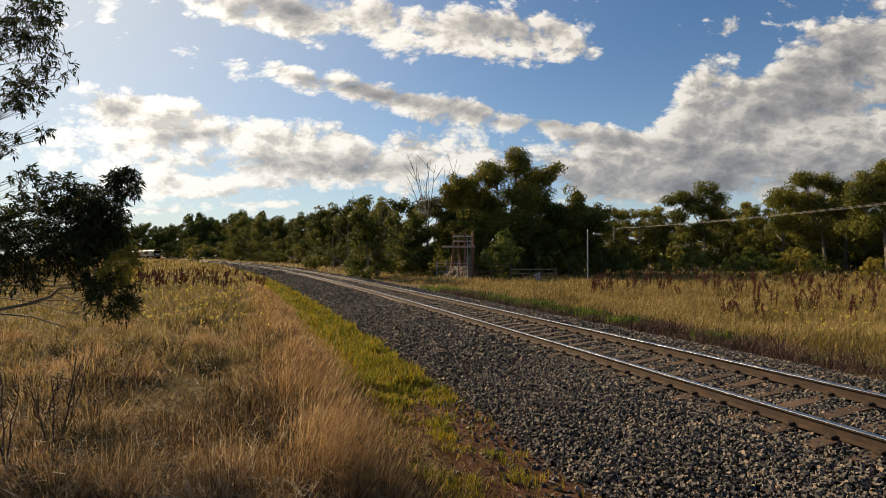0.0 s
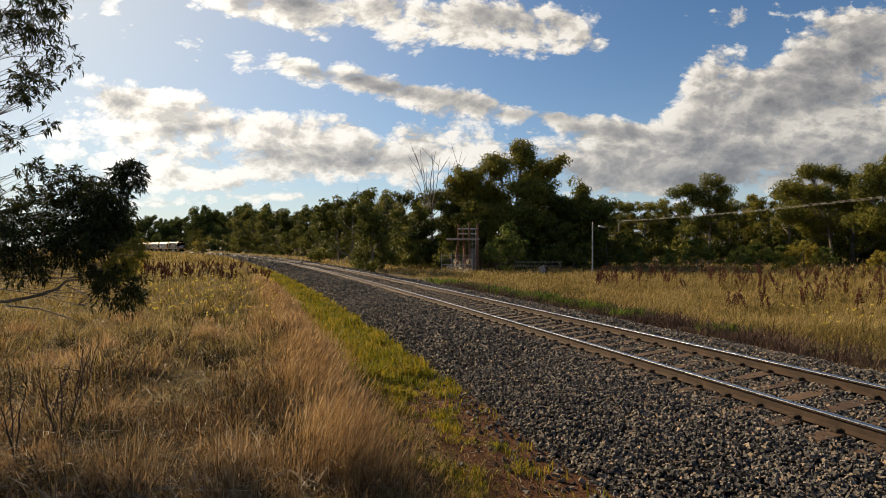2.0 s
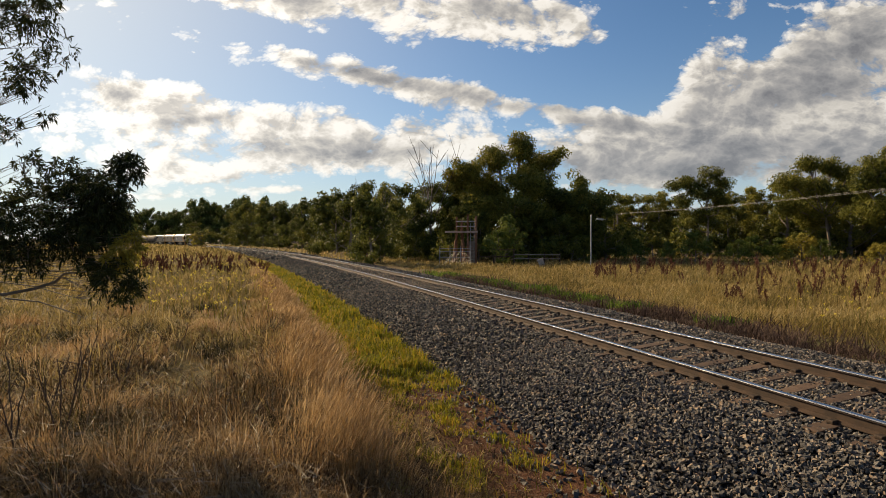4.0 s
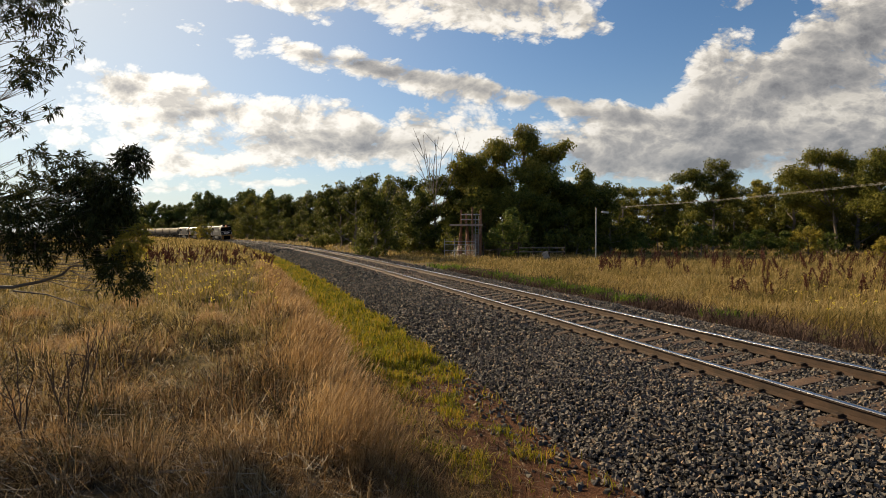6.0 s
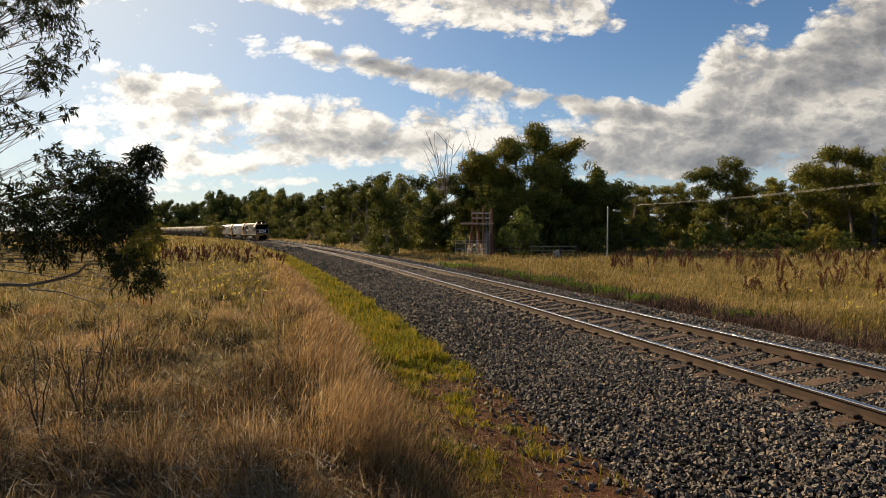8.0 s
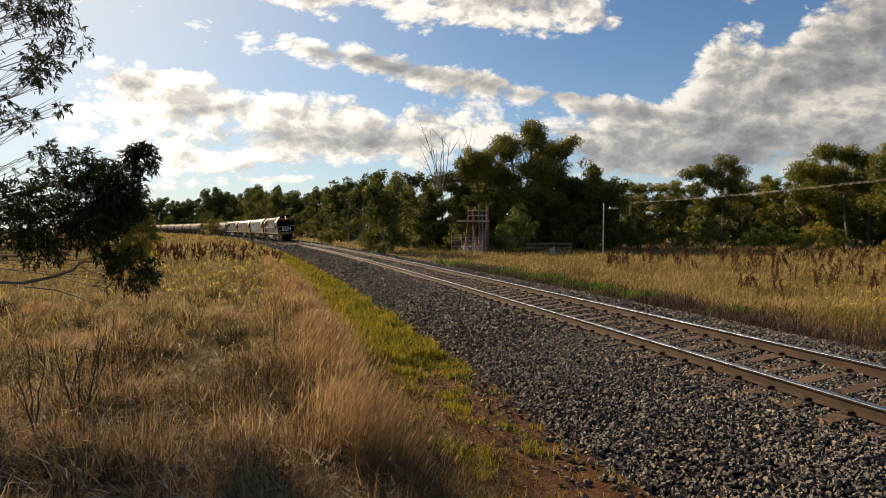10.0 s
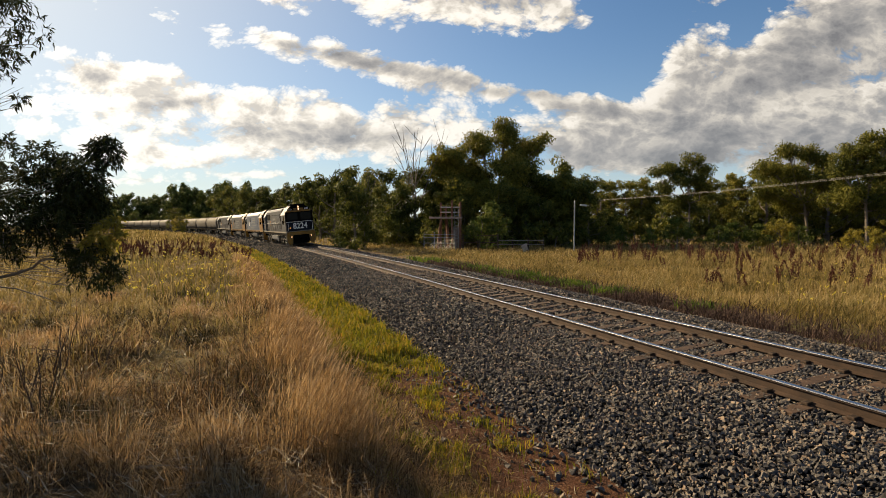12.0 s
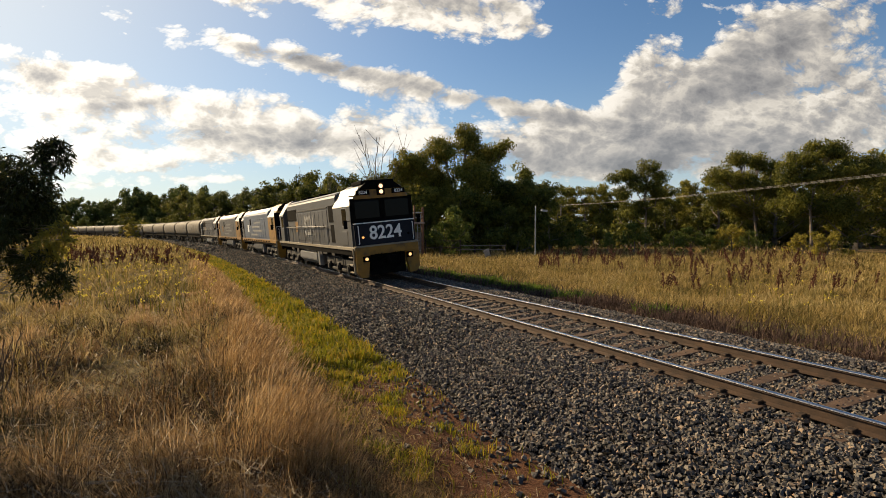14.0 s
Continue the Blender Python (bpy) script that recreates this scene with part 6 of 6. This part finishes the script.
    box(bm, (-0.17, yf + 0.03, 3.62), (0.17, yf + 0.16, 4.14), 0.03)
    hb = part("headlight_box", bm, M_BLACK, loco)
    for zz in (3.76, 4.0):
        bm = bmesh.new()
        tube(bm, (0, yf + 0.14, zz), (0, yf + 0.18, zz), 0.085, sides=14)
        part("headlight", bm, M_LAMP if lit else M_WINDOW, hb, "lit warm headlight" if lit else "unlit headlight")
    # buffer beam, pilot
    bm = bmesh.new()
    box(bm, (-1.42, hl - 0.25, 1.12), (1.42, hl + 0.02, 1.47), 0.03)
    part("buffer_beam", bm, M_YELLOW, loco, "grimy yellow buffer beam")
    bm = bmesh.new()
    box(bm, (-1.40, hl - 0.2, 1.47), (1.40, hl + 0.0, 1.535), 0.01)
    part("beam_trim", bm, M_CREAM, loco)
    for sx in (-1, 1):
        bm = prism(bmesh.new(), [(sx * 1.42, 1.12), (sx * 1.42, 0.42), (sx * 1.25, 0.20), (sx * 0.95, 0.18), (sx * 0.80, 1.12)], hl - 0.22, hl)
        part("pilot", bm, M_YELLOW, loco, "grimy yellow pilot plate")
    bm = bmesh.new()
    box(bm, (-0.8, hl - 0.4, 0.25), (0.8, hl - 0.1, 1.12), 0.02)
    part("pilot_pocket", bm, M_BLACK, loco)
    for sx in (-1, 1):
        bm = bmesh.new()
        box(bm, (sx * 0.98 - 0.15, hl - 0.02, 0.84), (sx * 0.98 + 0.15, hl + 0.05, 1.08), 0.02)
        db = part("ditch_light_box", bm, M_BLACK, loco)
        bm = bmesh.new()
        tube(bm, (sx * 0.98, hl + 0.03, 0.96), (sx * 0.98, hl + 0.07, 0.96), 0.07, sides=14)
        part("ditch_light", bm, M_DITCH if lit else M_WINDOW, db, "lit amber ditch light" if lit else "unlit ditch light")
        bm = bmesh.new()
        for i in range(3):
            box(bm, (sx * 1.48 - 0.05, hl - 0.75, 0.40 + 0.32 * i), (sx * 1.48 + 0.05, hl - 0.25, 0.45 + 0.32 * i), 0.01)
        box(bm, (sx * 1.46 - 0.03, hl - 0.25, 0.35), (sx * 1.46 + 0.03, hl - 0.18, 1.45), 0.01)
        part("cab_steps", bm, M_CREAM, loco)
        bm = bmesh.new()
        for k in range(3):
            xx = sx * (0.32 + 0.12 * k)
            tube(bm, (xx, hl + 0.03, 1.15), (xx, hl + 0.10, 0.75), 0.022, sides=6)
            tube(bm, (xx, hl + 0.10, 0.75), (xx * 0.85, hl + 0.08, 0.50), 0.022, sides=6)
        part("brake_hose", bm, M_BLACK, loco)
        bm = bmesh.new()
        tube(bm, (sx * 1.42, hl - 0.35, 2.62), (sx * 1.66, hl - 0.30, 2.62), 0.015, sides=6)
        box(bm, (sx * 1.66 - 0.08, hl - 0.33, 2.30), (sx * 1.66 + 0.08, hl - 0.28, 2.66), 0.015)
        part("mirror", bm, M_BLACK, loco)
    if wide:
        bm = box(bmesh.new(), (-0.75, hl - 2.0, 4.12), (0.75, hl - 0.55, 4.30), 0.05)
        part("roof_unit", bm, M_BLACK, loco, "black air unit on the cab roof")
        for sx in (-1, 1):
            # boxes, pipes and valves under the sill
            for y0, y1, z0, z1 in ((2.7, 3.2, 0.95, 1.32), (3.4, 4.3, 1.02, 1.30), (-3.6, -2.9, 0.85, 1.30), (-5.2, -4.4, 1.0, 1.30), (5.2, 5.8, 1.0, 1.28)):
                part("equipment_box", box(bmesh.new(), (sx * 1.28 - 0.10, y0, z0), (sx * 1.28 + 0.10, y1, z1), 0.02), M_BOGIE, loco)
            part("brake_pipe", tube(bmesh.new(), (sx * 1.36, -hl + 0.8, 1.20), (sx * 1.36, hl - 0.8, 1.20), 0.03, sides=6), M_ROOFGREY, loco, "pale brake pipe along the sill")
            for k in range(6):
                y0 = y_hood0 + 0.6 + k * 1.9
                part("door_latch", box(bmesh.new(), (sx * hood_w - 0.01, y0, 2.35), (sx * (hood_w + 0.045) + 0.005 * sx, y0 + 0.07, 2.5), 0.005), M_BLACK, loco)
            part("hood_stripe", box(bmesh.new(), (sx * hood_w - 0.02, y_hood0 + 3.3, 3.30), (sx * (hood_w + 0.028), y_hood1 - 1.6, 3.36), 0.004), M_BOGIE, loco, "dark gutter line along the hood")
    # tank, air reservoirs, bogies
    bm = bmesh.new()
    prism(bm, [(-1.38, 0.62), (-1.38, 1.02), (1.38, 1.02), (1.38, 0.62), (1.15, 0.36), (-1.15, 0.36)], -2.6, 1.9)
    bmesh.ops.bevel(bm, geom=list(bm.edges), offset=0.04, segments=2, affect="EDGES")
    part("fuel_tank", bm, M_ROOFGREY if wide else M_GREY, loco, "pale grey fuel tank")
    for sx in (-1, 1):
        bm = bmesh.new()
        tube(bm, (sx * 1.16, -1.6, 1.16), (sx * 1.16, 1.2, 1.16), 0.15, sides=14)
        part("air_reservoir", bm, M_ROOFGREY, loco)
        bm = bmesh.new()
        box(bm, (sx * 1.25 - 0.12, 2.1, 0.35), (sx * 1.25 + 0.12, 2.5, 1.15), 0.04)
        part("sand_box", bm, M_ROOFGREY, loco)
    for yb in (-hl + 3.7, hl - 3.7):
        bogie(loco, yb, 3, 1.75, 0.50, spin)
    coupler(loco, hl, 1)
    coupler(loco, -hl, -1)
    SPINS.extend(spin)
    return loco


def hopper():
    """A grain hopper with bulging sides and a flat roof walk."""
    w = empty("hopper_wagon")
    hl = WAGON_PITCH / 2 - 0.42
    secs = [(-hl, 0.93, 0.0), (-hl + 0.12, 0.985, 0.0), (-hl + 1.4, 1.0, 0.0), (0, 1.0, 0), (hl - 1.4, 1.0, 0.0), (hl - 0.12, 0.985, 0), (hl, 0.93, 0)]
    base = [(1.02, 1.30), (1.30, 1.75), (1.42, 2.30), (1.44, 2.80), (1.38, 3.25), (1.18, 3.62), (0.80, 3.86), (0.40, 3.95)]
    ring = base + [(-x, z) for x, z in base[::-1]]
    verts, faces, k = [], [], len(ring)
    for y, f, _ in secs:
        verts += [(x * f, y, 2.6 + (z - 2.6) * f) for x, z in ring]
    for i in range(len(secs) - 1):
        for j in range(k):
            faces.append((i * k + j, i * k + (j + 1) % k, (i + 1) * k + (j + 1) % k, (i + 1) * k + j))
    faces.append(tuple(range(k)))
    faces.append(tuple(range((len(secs) - 1) * k, len(secs) * k))[::-1])
    me = mesh_of("hopper_body", verts, faces, M_HOPPER, False)
    bm = bmesh.new()
    bm.from_mesh(me)
    bmesh.ops.recalc_face_normals(bm, faces=bm.faces)
    for f in bm.faces:
        f.smooth = len(f.verts) == 4
    bm.to_mesh(me)
    bm.free()
    part("hopper_body", me, None, w, "dusty grey bulging hopper body")
    for y in [-hl + 0.1, hl - 0.1] + [(-0.5 + i / 5) * 2 * (hl - 0.6) for i in range(1, 5)]:
        out = [(x * 1.012, 2.6 + (z - 2.6) * 1.012) for x, z in ring]
        bm = prism(bmesh.new(), out, y - 0.04, y + 0.04)
        part("rib", bm, M_HOPPER, w)
    bm = bmesh.new()
    for x in (-1.36, 1.36):
        box(bm, (x - 0.04, -hl, 1.10), (x + 0.04, hl, 1.32), 0.01)
    box(bm, (-0.35, -hl + 0.1, 0.85), (0.35, hl - 0.1, 1.2))
    for y in (-hl + 0.1, hl - 0.1):
        box(bm, (-1.38, y - 0.1, 1.05), (1.38, y + 0.1, 1.36), 0.02)
    part("underframe", bm, M_BLACK, w)
    for yy in (-2.6, 0, 2.6):
        bm = bmesh.new()
        prism(bm, [(-1.0, 1.35), (1.0, 1.35), (0.35, 0.45), (-0.35, 0.45)], yy - 0.9, yy + 0.9)
        part("discharge_chute", bm, M_HOPPER, w)
    bm = bmesh.new()
    box(bm, (-0.35, -hl + 0.4, 3.97), (0.35, hl - 0.4, 4.04), 0.01)
    part("roof_hatch", bm, M_BOGIE, w)
    bm = bmesh.new()
    for sx in (-1, 1):
        for y in (-hl + 0.02, hl - 0.02):
            tube(bm, (sx * 1.3, y, 1.3), (sx * 1.3, y, 3.2), 0.02, sides=6)
            for i in range(5):
                tube(bm, (sx * 1.3, y, 1.5 + 0.35 * i), (sx * 0.95, y, 1.5 + 0.35 * i), 0.016, sides=5)
    part("end_ladder", bm, M_BOGIE, w)
    for yb in (-hl + 2.2, hl - 2.2):
        bogie(w, yb, 2, 1.8, 0.46, None)
    coupler(w, hl, 1)
    coupler(w, -hl, -1)
    return w


TRAIN = []


def build_train():
    lead = locomotive("wide", "8224", True)
    tagged(lead, "silver-grey diesel locomotive with navy nose and yellow beam, headlights lit", "locomotive", "locomotives of the train")
    TRAIN.append((lead, 0.0, LOCO_PITCH))
    second = locomotive("blue", "")
    tagged(second, "faded blue diesel locomotive with yellow cab ends", "locomotive", "locomotives of the train")
    TRAIN.append((second, LOCO_PITCH, LOCO_PITCH))
    third = locomotive("silver", "")
    tagged(third, "silver-grey diesel locomotive with yellow cab ends", "locomotive", "locomotives of the train")
    TRAIN.append((third, 2 * LOCO_PITCH, LOCO_PITCH))
    fourth = locomotive("wide", "")
    tagged(fourth, "dirty grey diesel locomotive with dark grilles, last of four", "locomotive", "locomotives of the train")
    TRAIN.append((fourth, 3 * LOCO_PITCH, LOCO_PITCH))
    first = hopper()
    tagged(first, "dusty grey grain hopper wagon with bulging ribbed sides", "wagon", "hopper wagons of the train")
    for i in range(19):
        ob = first if i == 0 else copy_thing(first, Matrix.Identity(4))
        TRAIN.append((ob, 4 * LOCO_PITCH + i * WAGON_PITCH, WAGON_PITCH))


build_train()


def riding(s_front, length):
    """The pose of a vehicle whose front stands at s_front, both bogies on the line."""
    a, b = on_track(s_front + length * 0.18), on_track(s_front + length * 0.82)
    mid, fwd = Vector((a + b) / 2), Vector(a - b).normalized()
    th = float(np.interp(s_front + length / 2, TRACK_S, TRACK_TH))
    right = -Vector((math.cos(th), math.sin(th), CANT))
    right = (right - fwd * right.dot(fwd)).normalized()
    up = right.cross(fwd)
    m = Matrix((right, fwd, up)).transposed().to_4x4()
    return Matrix.Translation(mid) @ m


def build_stone_pieces():
    """The ballast stones that lie nearest, one by one."""
    bed = bpy.data.objects["ballast_bed"]
    r = np.random.RandomState(91)
    meshes = []
    shape = np.array([(-1, -1, -.6), (1, -.8, -.7), (.8, 1, -.6), (-.9, .9, -.7), (-.7, -.8, .7), (.9, -.6, .5), (.6, .8, .8), (-.8, .6, .6)], float)
    faces = [(0, 3, 2, 1), (4, 5, 6, 7), (0, 1, 5, 4), (1, 2, 6, 5), (2, 3, 7, 6), (3, 0, 4, 7)]
    for k in range(10):
        v = (shape + r.uniform(-0.35, 0.35, (8, 3))) * r.uniform(0.7, 1.2, (1, 3)) * 0.027
        meshes.append(mesh_of("stone", v, faces, M_STONE_PIECE))
    for i in range(300):
        s, q = r.uniform(1.5, 8.5), r.uniform(-4.0, -1.6)
        p = on_track(s, q, float(np.interp(q, BED_Q, BED_Z)) + 0.035)
        part("stone", meshes[i % 10], None, bed, "", Matrix.Translation(p) @ Euler((r.uniform(-0.4, 0.4), r.uniform(-0.4, 0.4), r.uniform(0, 6.28))).to_matrix().to_4x4())


build_stone_pieces()


def motions():
    for ob, back, length in TRAIN:
        walk(ob, [(t, riding(FRONT_AT_END + SPEED * (14.0 - t) + back, length)) for t in [0.5 * i for i in range(29)]])
    for w, y, rad in SPINS:
        walk(w, [(k / 30, pose(0, y, rad, -math.degrees(SPEED * k / 30 / rad), 0, 0)) for k in range(421)])


motions()
